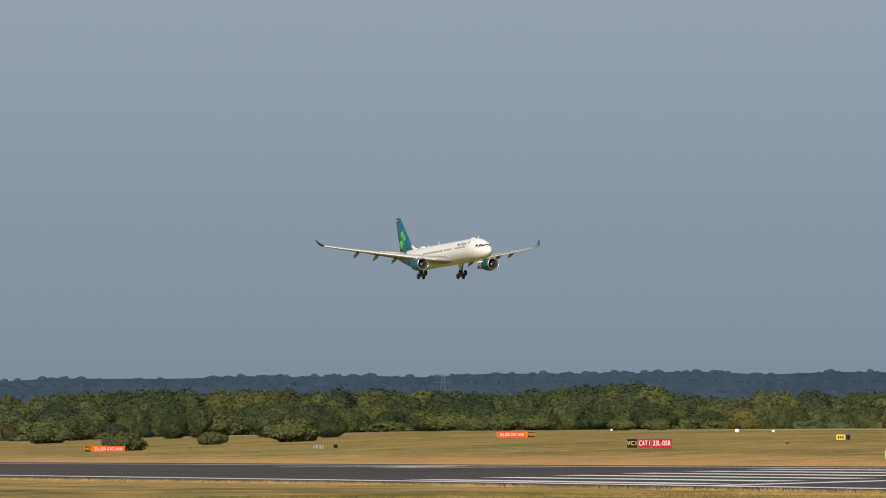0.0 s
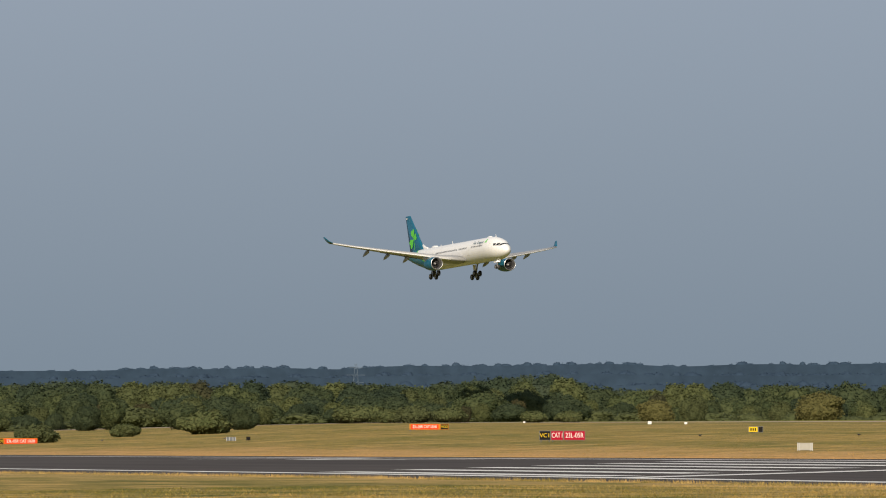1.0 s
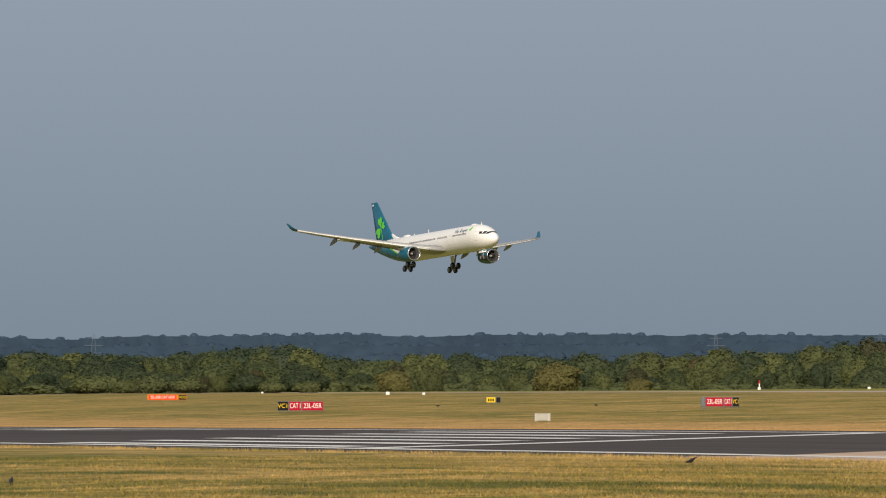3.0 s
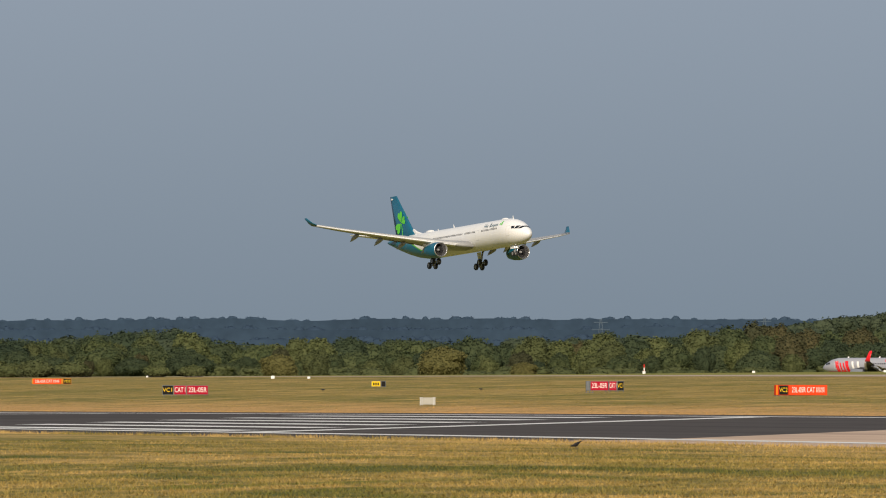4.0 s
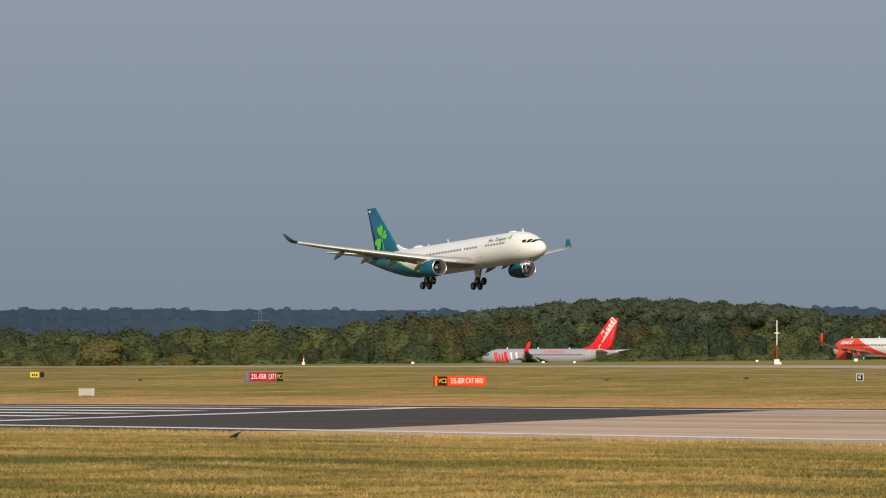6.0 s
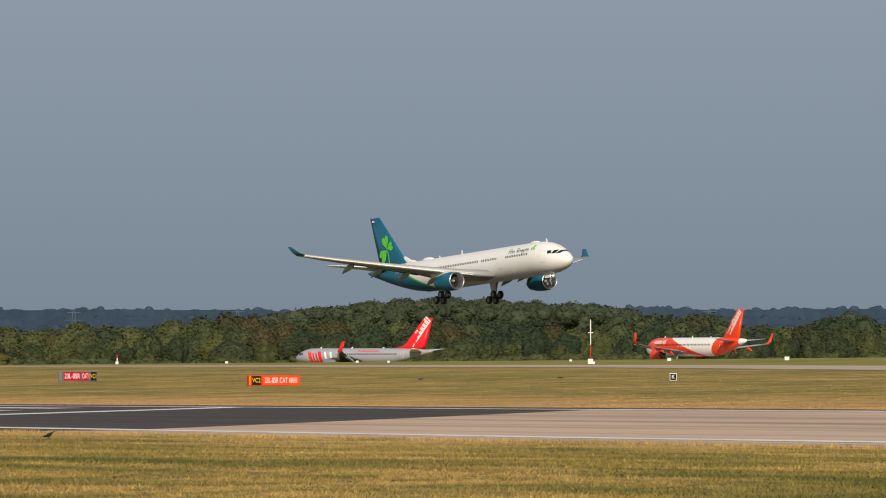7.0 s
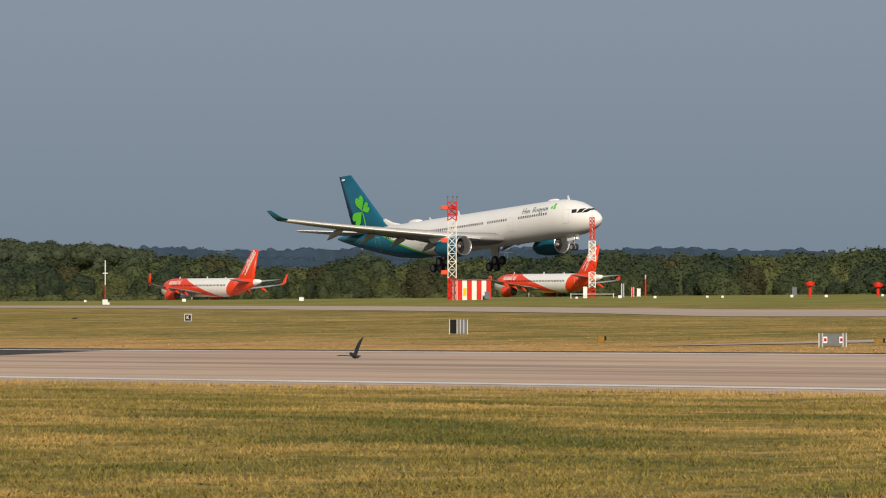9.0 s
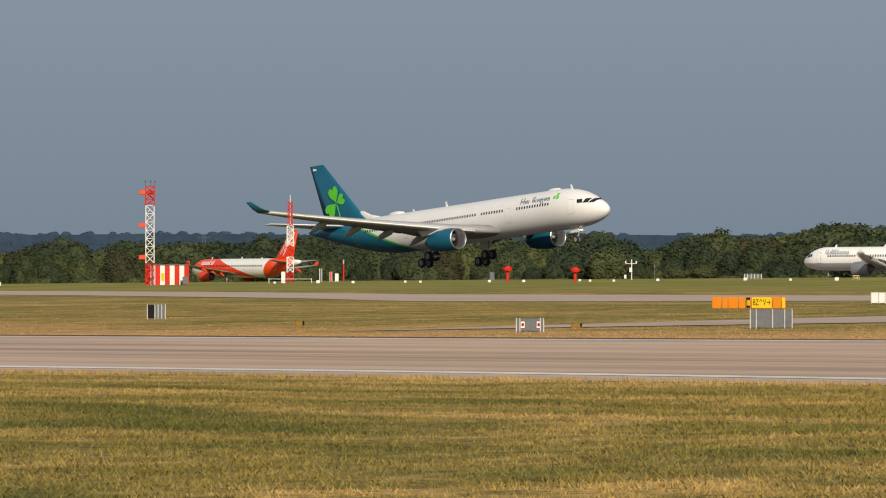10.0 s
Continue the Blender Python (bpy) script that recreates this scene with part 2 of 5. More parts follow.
ys = sorted(set(steps(-400, 0, 4) + steps(0, 60, 30) + [60, 66, 72, 78, 84, 88, 91.5, 95, 100, 111, 122, 133, 145, 152, 156] + steps(160, 500, 34) + steps(500, 1100, 12) + steps(1100, 5000, 10)))
ground = tagged(sheet("ground", sorted(set(steps(-9000, -2500, 13) + steps(-2500, -300, 110) + steps(-300, 0, 60) + steps(0, 800, 16))), ys, GRASS), "dry mown airfield grass, straw and green in swaths", "grass", kind="structure")

for v in ground.data.vertices:  # the paving is let into the ground
    if 92 < v.co.y < 151:
        v.co.z -= 0.12
NEAR, FAR = 100.0, 145.0
xs = steps(-1500, 300, 180)
runway = tagged(sheet("runway", xs, [91.5, 95, 100, 111, 122, 133, 145, 151.5], ASPHALT, 0.01), "dark asphalt runway with worn white threshold markings", "runway", kind="structure")
# the pale concrete touch-down stretch
concrete = tagged(sheet("runway_concrete", steps(0, 1, 120), [0, 3.5, 8.5, 19.5, 30.5, 41.5, 53.5, 56], CONCRETE, 0.02), "pale brown concrete runway surface with tyre streaks", "runway", kind="structure")
for v in concrete.data.vertices:
    s, k = v.co.x, v.co.y
    y = NEAR - 8.5 + k
    x0 = -174.0 - (y - NEAR + 5.5) * 0.72
    x = x0 + (300 - x0) * s
    v.co = (x, y, level(x, y) + 0.02)


def stripe(name, pts, label):
    """A painted quad on the runway: four corners x, y."""
    n = max(4, round(math.dist(pts[0], pts[1]) / 5))
    verts, faces = [], []
    (ax, ay), (bx, by), (cx, cy), (dx, dy) = pts
    for i in range(n + 1):
        s = i / n
        for px, py in ((ax + (bx - ax) * s, ay + (by - ay) * s), (dx + (cx - dx) * s, dy + (cy - dy) * s)):
            verts.append((px, py, level(px, py) + 0.032))
    for i in range(n):
        faces.append((2 * i, 2 * i + 2, 2 * i + 3, 2 * i + 1))
    me = bpy.data.meshes.new(name)
    me.from_pydata(verts, [], faces)
    me.materials.append(ROAD_PAINT)
    return tagged(new(name, me), label, "road marking", kind="structure")


stripe("edge_line", [(-1500, NEAR), (300, NEAR), (300, NEAR + 1.5), (-1500, NEAR + 1.5)], "white painted runway edge line")
stripe("edge_line", [(-1500, FAR - 1.1), (300, FAR - 1.1), (300, FAR), (-1500, FAR)], "white painted runway edge line")
for i in range(6):  # threshold bars
    y = 104.0 + 6.9 * i
    stripe("threshold_bar", [(-261 - 0.88 * (y - 104), y - 1.15), (-224 - 0.83 * (y - 104), y - 1.15), (-224 - 0.83 * (y - 104), y + 1.15), (-261 - 0.88 * (y - 104), y + 1.15)], "white painted threshold bar on asphalt")
stripe("threshold_line", [(-216, 100.4), (-243, 144.6), (-245.6, 144.6), (-218.6, 100.4)], "white painted line across the runway")
for pts in (((-372, 135.6), (-352, 140.5), (-352, 141.9), (-372, 136.6)), ((-352, 136.2), (-336, 139.0), (-336, 140.6), (-352, 137.6)), ((-349, 137.8), (-352, 144.5), (-355.5, 144.5), (-353, 137.8)), ((-341, 138.0), (-330, 141.8), (-330, 143.2), (-341, 139.4))):
    stripe("runway_marking", pts, "worn white painted runway marking")


def along(table, x):
    return float(np.interp(x, [p[0] for p in table], [p[1] for p in table]))


TAXI_FAR = ((-1500, 362), (-760, 352), (-616, 347), (-460, 331), (-400, 321), (-345, 307), (-200, 304))
TAXI_NEAR = ((-1500, 335), (-760, 316), (-530, 308), (-432, 300), (-378, 291), (-334, 279), (-300, 263), (-279, 266), (-230, 289))
taxiway = tagged(sheet("taxiway", steps(-1500, -150, 200), (0, 1, 2), TAXI, 0.03, edge=lambda x, k: along(TAXI_NEAR, x) + (along(TAXI_FAR, x) - along(TAXI_NEAR, x)) * k / 2), "grey concrete taxiway crossing the grass", "taxiway", kind="structure")
exit_road = tagged(sheet("exit_road", (0, 1, 2), steps(162, 268, 40), TAXI, 0.03), "pale concrete exit road joining the runway", "taxiway", kind="structure")
for v in exit_road.data.vertices:
    k, y = v.co.x / 2, v.co.y
    left, right = -191 - (y - 168) * 0.16, -187 + (y - 168) * 0.4
    x = left + (right - left) * k
    v.co = (x, y, level(x, y) + 0.035)
main_runway = tagged(sheet("main_runway", steps(-900, 300, 120), (460, 484, 508), ASPHALT, 0.03), "far asphalt runway behind the grass crest", "runway", kind="structure")
apron = tagged(sheet("far_taxiway", xs, (612, 640, 668), TAXI, 0.03), "far taxiway on which airliners wait", "taxiway", kind="structure")


# ---- trees ----
def crown_mesh(name, seed, width, height, leaves, mat, lobe_count=5):
    """A rounded crown: a dome with shoulders, wholly clad in small leaf sprays that gather in billows."""
    rng = np.random.default_rng(seed)
    balls = []
    for fineness in (3, 2):
        ico = bmesh.new()
        bmesh.ops.create_icosphere(ico, subdivisions=fineness, radius=1)
        balls.append((np.array([v.co[:] for v in ico.verts]), [tuple(v.index for v in f.verts) for f in ico.faces]))
        ico.free()
    waves = rng.normal(0, 1, (6, 3)) * np.array((0.7, 0.7, 0.7, 1.5, 1.5, 1.5))[:, None] * 14 / width

    def billow(p):
        """Rounded masses a metre or two across."""
        q = np.sin(p @ waves.T)
        return 0.075 * np.abs(q[:, :3].sum(1)) + 0.05 * np.abs(q[:, 3:].sum(1))

    middle = np.array((0, 0, 0.46 * height))
    lobes = [(middle, np.array((0.40 * width, 0.40 * width, 0.48 * height)))]
    for i in range(lobe_count):
        a, up = 2.4 * i + rng.uniform(-0.6, 0.6), rng.uniform(-0.6, 0.85)
        flat = math.sqrt(1 - up * up)
        r, tall = rng.uniform(0.17, 0.27) * width, rng.uniform(0.2, 0.3) * height
        reach = np.array((0.52 * width - r, 0.52 * width - r, 0.52 * height - tall))
        lobes.append((middle + np.array((flat * math.cos(a), flat * math.sin(a), up)) * reach, np.array((r, r, tall))))
    verts, faces = [], []
    for i, (centre, size) in enumerate(lobes):
        k = len(verts)
        ball, tris = balls[0 if i == 0 and leaves > 600 else 1]
        swell = 0.80 + billow(centre + ball * size) + rng.uniform(-0.03, 0.03, len(ball))
        verts += (centre + ball * size * swell[:, None]).tolist()
        faces += [(k + q[0], k + q[1], k + q[2]) for q in tris]
    centres, sizes = np.array([c for c, _ in lobes]), np.array([q for _, q in lobes])
    weight = sizes[:, 0] * sizes[:, 2]
    count = leaves * 3
    i = rng.choice(len(lobes), count, p=weight / weight.sum())
    d = rng.normal(size=(count, 3))
    d /= np.linalg.norm(d, axis=1)[:, None]
    p0 = centres[i] + d * sizes[i]
    p = centres[i] + d * sizes[i] * (0.85 + billow(p0) + rng.uniform(-0.05, 0.08, count))[:, None]
    deep = ((((p[:, None, :] - centres) / sizes) ** 2).sum(2) < 0.64).any(1)
    pick = np.flatnonzero(~deep & (p[:, 2] > 0.1))[:leaves]
    p, d = p[pick], d[pick]
    n = d * 0.75 + rng.normal(size=p.shape) * 0.5
    n /= np.linalg.norm(n, axis=1)[:, None]
    u = np.cross(n, rng.normal(size=p.shape))
    u /= np.linalg.norm(u, axis=1)[:, None]
    w = np.cross(n, u)
    size = rng.uniform(0.24, 0.5, (len(p), 1)) * (1.0 if leaves > 600 else 1.5)
    k = len(verts)
    verts += np.stack((p - u * size, p + u * size * 0.6 - w * size * 0.8, p + u * size * 0.5 + w * size), 1).reshape(-1, 3).tolist()
    faces += [(k + 3 * q, k + 3 * q + 1, k + 3 * q + 2) for q in range(len(p))]
    me = bpy.data.meshes.new(name)
    me.from_pydata(verts, [], faces)
    me.materials.append(mat)
    me.shade_smooth()
    return me


def leaf_material(name, a, b, c):
    """Foliage: colour by leaf spray and by tree."""
    m = bpy.data.materials.new(name)
    m.use_nodes = True
    n, l = m.node_tree.nodes, m.node_tree.links
    s = n["Principled BSDF"]
    s.inputs["Roughness"].default_value = 0.75
    s.inputs["Specular IOR Level"].default_value = 0.04
    geo, info = n.new("ShaderNodeNewGeometry"), n.new("ShaderNodeObjectInfo")
    x, y = n.new("ShaderNodeMix"), n.new("ShaderNodeMix")
    x.data_type = y.data_type = "RGBA"
    x.inputs["A"].default_value, x.inputs["B"].default_value, y.inputs["B"].default_value = (*a, 1), (*b, 1), (*c, 1)
    c, wide, fine, mean, bump = (n.new(k) for k in ("ShaderNodeTexCoord", "ShaderNodeTexNoise", "ShaderNodeTexNoise", "ShaderNodeMath", "ShaderNodeBump"))
    wide.inputs["Scale"].default_value, fine.inputs["Scale"].default_value = 0.6, 1.7
    wide.inputs["Detail"].default_value = fine.inputs["Detail"].default_value = 4
    bump.inputs["Strength"].default_value, bump.inputs["Distance"].default_value = 0.8, 0.4
    l.new(c.outputs["Object"], wide.inputs["Vector"])
    l.new(c.outputs["Object"], fine.inputs["Vector"])
    l.new(fine.outputs["Fac"], bump.inputs["Height"])
    l.new(bump.outputs[0], s.inputs["Normal"])
    mean.operation, mean.inputs[2].default_value = "MULTIPLY_ADD", -0.6
    mean.inputs[1].default_value = 1.2
    l.new(wide.outputs["Fac"], mean.inputs[0])
    both = n.new("ShaderNodeMath")
    both.operation, both.use_clamp = "ADD", True
    l.new(mean.outputs[0], both.inputs[0])
    l.new(geo.outputs["Random Per Island"], both.inputs[1])
    l.new(both.outputs[0], x.inputs["Factor"])
    l.new(info.outputs["Random"], y.inputs["Factor"])
    l.new(x.outputs["Result"], y.inputs["A"])
    l.new(y.outputs["Result"], s.inputs["Base Color"])
    thin, blend = n.new("ShaderNodeBsdfTranslucent"), n.new("ShaderNodeMixShader")  # light comes through the leaves
    l.new(y.outputs["Result"], thin.inputs["Color"])
    blend.inputs["Fac"].default_value = 0.3
    l.new(s.outputs[0], blend.inputs[1])
    l.new(thin.outputs[0], blend.inputs[2])
    l.new(blend.outputs[0], n["Material Output"].inputs["Surface"])
    return m


LEAVES = leaf_material("green_foliage", (0.048, 0.067, 0.031), (0.098, 0.115, 0.049), (0.042, 0.06, 0.037))
PALE_LEAVES = leaf_material("olive_foliage", (0.105, 0.102, 0.038), (0.165, 0.15, 0.056), (0.12, 0.115, 0.045))
FRESH_LEAVES = leaf_material("fresh_foliage", (0.076, 0.095, 0.038), (0.132, 0.146, 0.06), (0.088, 0.102, 0.046))
BROWN_LEAVES = leaf_material("russet_foliage", (0.058, 0.06, 0.03), (0.105, 0.092, 0.045), (0.062, 0.066, 0.036))
# far woods: green shifted towards blue, air haze painted into the leaf colour
HAZE_LEAVES = leaf_material("haze_tinted_foliage", (0.05, 0.068, 0.042), (0.08, 0.098, 0.058), (0.062, 0.082, 0.054))
BARK = material("bark", (0.09, 0.07, 0.05), 0.9, vary=0.4, grain=4, bump=0.4)


def tree(seed, width, height, leaves, mat, label, category="tree"):
    root = tagged(new("tree" if category == "tree" else "bush"), label, category, "trees behind the airfield", )
    bm = bmesh.new()
    beam(bm, (0, 0, -1), (0, 0, height * 0.55), 0.035 * height, 8, 0.012 * height)
    rng = random.Random(seed)
    for i in range(6):
        a = rng.uniform(0, 6.28)
        z = height * rng.uniform(0.2, 0.5)
        beam(bm, (0, 0, z), (math.cos(a) * width * 0.3, math.sin(a) * width * 0.3, z + height * 0.25), 0.012 * height, 5, 0.005 * height)
    part("trunk", bm, BARK, root)
    crown = new("crown", crown_mesh("crown", seed, width, height, leaves, mat))
    crown.parent = root
    return root


# skyline of the woods: bearing, angle over the eye's level in thousandths
SKYLINE = (
    (40, 13.5), (43.6, 13.6), (44.1, 14.6), (44.8, 12.7), (45.13, 11.3), (45.47, 13.3), (45.9, 11.0), (46.2, 8.9), (46.75, 12.7), (48.4, 11.0), (50.24, 12.4), (50.8, 10.9), (51.48, 10.6),
    (52.0, 10.7), (52.3, 9.0), (52.6, 11.8), (53.2, 8.6), (53.5, 9.7), (53.9, 8.0), (54.1, 11.0), (54.5, 11.8), (55.0, 10.4), (55.5, 8.2), (56.2, 10.0), (57.5, 10.0), (58.5, 10.5),
    (58.9, 10.1), (59.3, 11.3), (59.7, 11.4), (60.2, 10.0), (60.65, 8.2), (61.15, 9.7), (61.5, 7.4), (62.0, 8.7), (62.3, 7.2), (62.64, 8.8), (62.9, 7.2), (63.3, 8.5), (63.7, 7.0), (64.0, 8.7),
    (64.2, 7.6), (64.38, 9.0), (64.7, 7.6), (65.4, 7.4), (65.7, 10.2), (66.1, 10.0), (66.8, 8.9), (67.4, 8.1), (68.5, 8.9), (69.9, 8.6), (71.2, 8.7), (72.9, 7.5), (76, 7.6))


def skyline(b):
    return float(np.interp(b, [p[0] for p in SKYLINE], [p[1] for p in SKYLINE])) / 1000


HEIGHTS = (14, 16, 12, 13, 10, 5, 15)
KINDS = [
    tree(1, 14, 14, 2600, LEAVES, "full green broadleaf tree at the airfield edge"),
    tree(2, 12, 16, 2600, LEAVES, "tall dark green broadleaf tree with lumpy crown"),
    tree(3, 16, 12, 2600, LEAVES, "wide spreading green broadleaf tree"),
    tree(4, 10, 13, 2600, FRESH_LEAVES, "fresh green broadleaf tree in sunlight"),
    tree(5, 14, 10, 2600, PALE_LEAVES, "olive-yellow sunlit broadleaf tree"),
    tree(6, 9, 5, 1300, FRESH_LEAVES, "low green bush in the rough grass", "bush"),
    tree(7, 11, 15, 2600, BROWN_LEAVES, "russet-tinged broadleaf tree in the wood"),
]
rng = random.Random(5)
used = set()


def plant(k, b, r, height, spread=1.0):
    b = radians(b)
    x, y = -r * math.sin(b), r * math.cos(b)
    f = height / HEIGHTS[k]
    m = pose(x, y, level(x, y) - 0.3 * f, 0, 0, rng.uniform(0, 360)) @ Matrix.Diagonal((f * spread, f * spread, f, 1))
    if k in used:
        first = KINDS[k].scale
        copy_thing(KINDS[k], m @ Matrix.Diagonal((1 / first.x, 1 / first.y, 1 / first.z, 1)))
    else:
        KINDS[k].matrix_basis = m
        used.add(k)


for row, (r0, r1, share0, share1, step) in enumerate(((1400, 1470, 0.42, 0.68, 0.33), (1490, 1400, 0.62, 0.88, 0.33), (1620, 1850, 0.93, 1.02, 0.27))):
    b = 41.5 + 0.1 * row
    while b < 75:
        r = rng.uniform(r0, r1)
        if b < 47:
            r -= 330 * (47 - b) / 5
        top = EYE + skyline(b) * r
        x, y = -r * math.sin(radians(b)), r * math.cos(radians(b))
        h = (top - level(x, y)) * rng.uniform(share0, share1)
        k = rng.choice((0, 1, 2, 3, 0, 1, 2, 3, 2, 6 if row else 3) if b < 60 else (0, 1, 2, 3, 3, 2, 3, 1, 0, 6))
        plant(k, b, r, max(h, 3.5), rng.uniform(0.95, 1.3))
        b += step * rng.uniform(0.7, 1.3)
for r0, r1, share0, share1 in ((1060, 1150, 0.3, 0.5), (1180, 1330, 0.48, 0.72)):  # the nearer wood
    b = 65.8
    while b < 75:
        r = rng.uniform(r0, r1)
        x, y = -r * math.sin(radians(b)), r * math.cos(radians(b))
        h = (EYE + skyline(b) * r - level(x, y)) * rng.uniform(share0, share1)
        plant(rng.choice((0, 2, 3, 3, 2, 5, 6)), b, r, max(h, 2.5), rng.uniform(1.2, 1.6))
        b += 0.42 * rng.uniform(0.7, 1.3)
# single olive trees and bushes that stand out before the wood
for k, b, r, h in ((4, 62.95, 1330, 9.2), (4, 62.05, 1340, 5.2), (4, 64.75, 1340, 6.9), (3, 64.3, 1340, 6.7), (4, 66.0, 1300, 5.6), (0, 66.75, 1300, 10.5), (2, 66.2, 1300, 9.0)):
    plant(k, b, r, h, 1.15)
for k, b, r, h in ((5, 71.55, 640, 2.4), (0, 71.0, 900, 4.6), (5, 70.6, 700, 1.9), (2, 69.95, 820, 4.4), (5, 69.7, 700, 3.2), (0, 69.3, 760, 3.9), (1, 70.75, 900, 5.5), (5, 68.1, 900, 3.4), (5, 67.7, 880, 2.6), (5, 67.4, 860, 3.0), (5, 67.0, 870, 2.8), (6, 66.85, 880, 3.0), (5, 72.4, 900, 3.6), (2, 72.1, 980, 5), (5, 66.1, 800, 2.0), (5, 65.7, 820, 2.0), (5, 45.9, 700, 1.6), (5, 45.6, 700, 2.0)):
    plant(k, b, r, h, 1.3)


def woods(name, spots, label, mat=None, leaves=420, lobe_count=3):
    """Many crowns joined into one far wood. spots: x, y, z, height, width."""
    protos = []
    for k in range(4):
        me = crown_mesh("crown", 40 + k, 12, 12, leaves, HAZE_LEAVES, lobe_count)
        co = np.array([v.co[:] for v in me.vertices])
        starts = np.array([p.loop_start for p in me.polygons])
        loops = np.array([q.vertex_index for q in me.loops])
        protos.append((co, starts, loops))
        bpy.data.meshes.remove(me)
    pts, starts, loops, nv, nl = [], [], [], 0, 0
    for i, (x, y, z, h, w) in enumerate(spots):
        co, st, lo = protos[i % 4]
        t = 2.4 * i
        turn = np.array(((math.cos(t), -math.sin(t), 0), (math.sin(t), math.cos(t), 0), (0, 0, 1)))
        pts.append((co * np.array((w / 12, w / 12, h / 12))) @ turn.T + np.array((x, y, z)))
        starts.append(st + nl)
        loops.append(lo + nv)
        nv, nl = nv + len(co), nl + len(lo)
    pts, starts, loops = np.concatenate(pts), np.concatenate(starts), np.concatenate(loops)
    me = bpy.data.meshes.new(name)
    me.vertices.add(nv)
    me.vertices.foreach_set("co", pts.ravel())
    me.loops.add(nl)
    me.loops.foreach_set("vertex_index", loops)
    me.polygons.add(len(starts))
    me.polygons.foreach_set("loop_start", starts)
    me.update(calc_edges=True)
    me.shade_smooth()
    me.materials.append(mat or HAZE_LEAVES)
    return tagged(new(name, me), label, "trees", kind="stuff")


spots = []
for i in range(230):  # undergrowth along the wood's foot
    b = rng.uniform(41, 75.5)
    r = rng.uniform(1360, 1395) if b < 65.8 else rng.uniform(1000, 1330)
    r -= 330 * max(0.0, 47 - b) / 5
    x, y = -r * math.sin(radians(b)), r * math.cos(radians(b))
    spots.append((x, y, level(x, y) - 0.6, rng.uniform(2.5, 5.0) if b < 65.8 else rng.uniform(2.0, 3.4), rng.uniform(7, 12)))
woods("undergrowth", spots, "dense green undergrowth along the wood", FRESH_LEAVES)
spots = []
for i in range(330):  # the wood behind the front trees
    b = rng.uniform(41, 76)
    r = rng.uniform(1800, 2500)
    top = EYE + skyline(b) * r * rng.uniform(0.8, 1.0)
    h = rng.uniform(9, 14)
    spots.append((-r * math.sin(radians(b)), r * math.cos(radians(b)), top - h, h, rng.uniform(13, 20)))
woods("far_woods", spots, "dense far wood of haze-tinted dark green broadleaf trees")
spots = []
for i in range(400):  # a wooded rise
    b = rng.uniform(53.5, 61.5)
    r = rng.uniform(2100, 2600)
    rise = max(0.0, 1 - ((b - 56.9) / 2.5) ** 2) ** 0.6
    h = rng.uniform(8, 12)
    top = EYE + r * (0.0082 + 0.006 * rise) * rng.uniform(0.8, 1.0)
    spots.append((-r * math.sin(radians(b)), r * math.cos(radians(b)), top - h, h, rng.uniform(11, 16)))
woods("wooded_rise", spots, "wooded rise of haze-tinted dark green trees behind the waiting jets")
bm = bmesh.new()
rows = []
for r, lift in ((1900, 0.0), (2250, 0.7), (2600, 0.8)):
    rows.append([(-r * math.sin(radians(b)), r * math.cos(radians(b)), 2 + lift * (r * 0.0045 * (1 + 0.8 * max(0.0, 1 - ((b - 57.4) / 3.6) ** 2)))) for b in steps(36, 80, 80)])
loft(bm, rows, close=False, caps=False)
tagged(part("rising_ground", bm, GRASS, smooth=True), "rising ground under the far wood", "hill", kind="structure")

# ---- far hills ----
# distance haze is put into these base colours as blue, paler on the farthest ridge
HILL = material("far_ridge_haze_tint", (0.033, 0.055, 0.086), 1.0, vary=0.3, grain=0.12, gloss=0.03)
HILL_LEAVES = leaf_material("ridge_foliage_haze_tint", (0.042, 0.07, 0.11), (0.05, 0.081, 0.125), (0.046, 0.075, 0.118))
RIDGE_LEAVES = leaf_material("far_ridge_foliage_haze_tint", (0.048, 0.08, 0.124), (0.055, 0.089, 0.135), (0.051, 0.084, 0.13))
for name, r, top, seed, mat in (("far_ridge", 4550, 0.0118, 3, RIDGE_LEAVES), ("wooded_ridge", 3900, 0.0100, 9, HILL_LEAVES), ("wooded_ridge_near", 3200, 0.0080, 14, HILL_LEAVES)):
    bm = bmesh.new()
    low, high, back, spots = [], [], [], []
    n = 500

    def crest(b):
        return EYE + r * top * (1 - 0.016 * max(0.0, math.degrees(b) - 65) + 0.05 * noise.noise((b * 14, seed, 0)) + 0.05 * noise.noise((b * 60, seed, 4)))

    for i in range(n + 1):
        b = radians(30 + 55 * i / n)
        x, y = -r * math.sin(b), r * math.cos(b)
        low.append((x, y, -10))
        high.append((x, y, crest(b) - 1.5))
        back.append((x * 1.05, y * 1.05, crest(b) - 8))
    loft(bm, [low, high, back], close=False, caps=False)
    tagged(part(name, bm, HILL, smooth=True), "far wooded ridge coloured blue-grey for haze", "hills", kind="structure")
    for i in range(560):
        b = radians(rng.uniform(42, 74.5))
        f, h = r * rng.uniform(1.004, 1.012), rng.uniform(9, 14)
        spots.append((-f * math.sin(b), f * math.cos(b), crest(b) - h + rng.choice((-0.5, 0.3, 0.8, 1.2, 1.6, 2.6)), h, h * rng.uniform(0.9, 1.7)))
    woods(name + "_trees", spots, "far trees along the ridge, coloured blue-green for haze", mat, 36, 1)
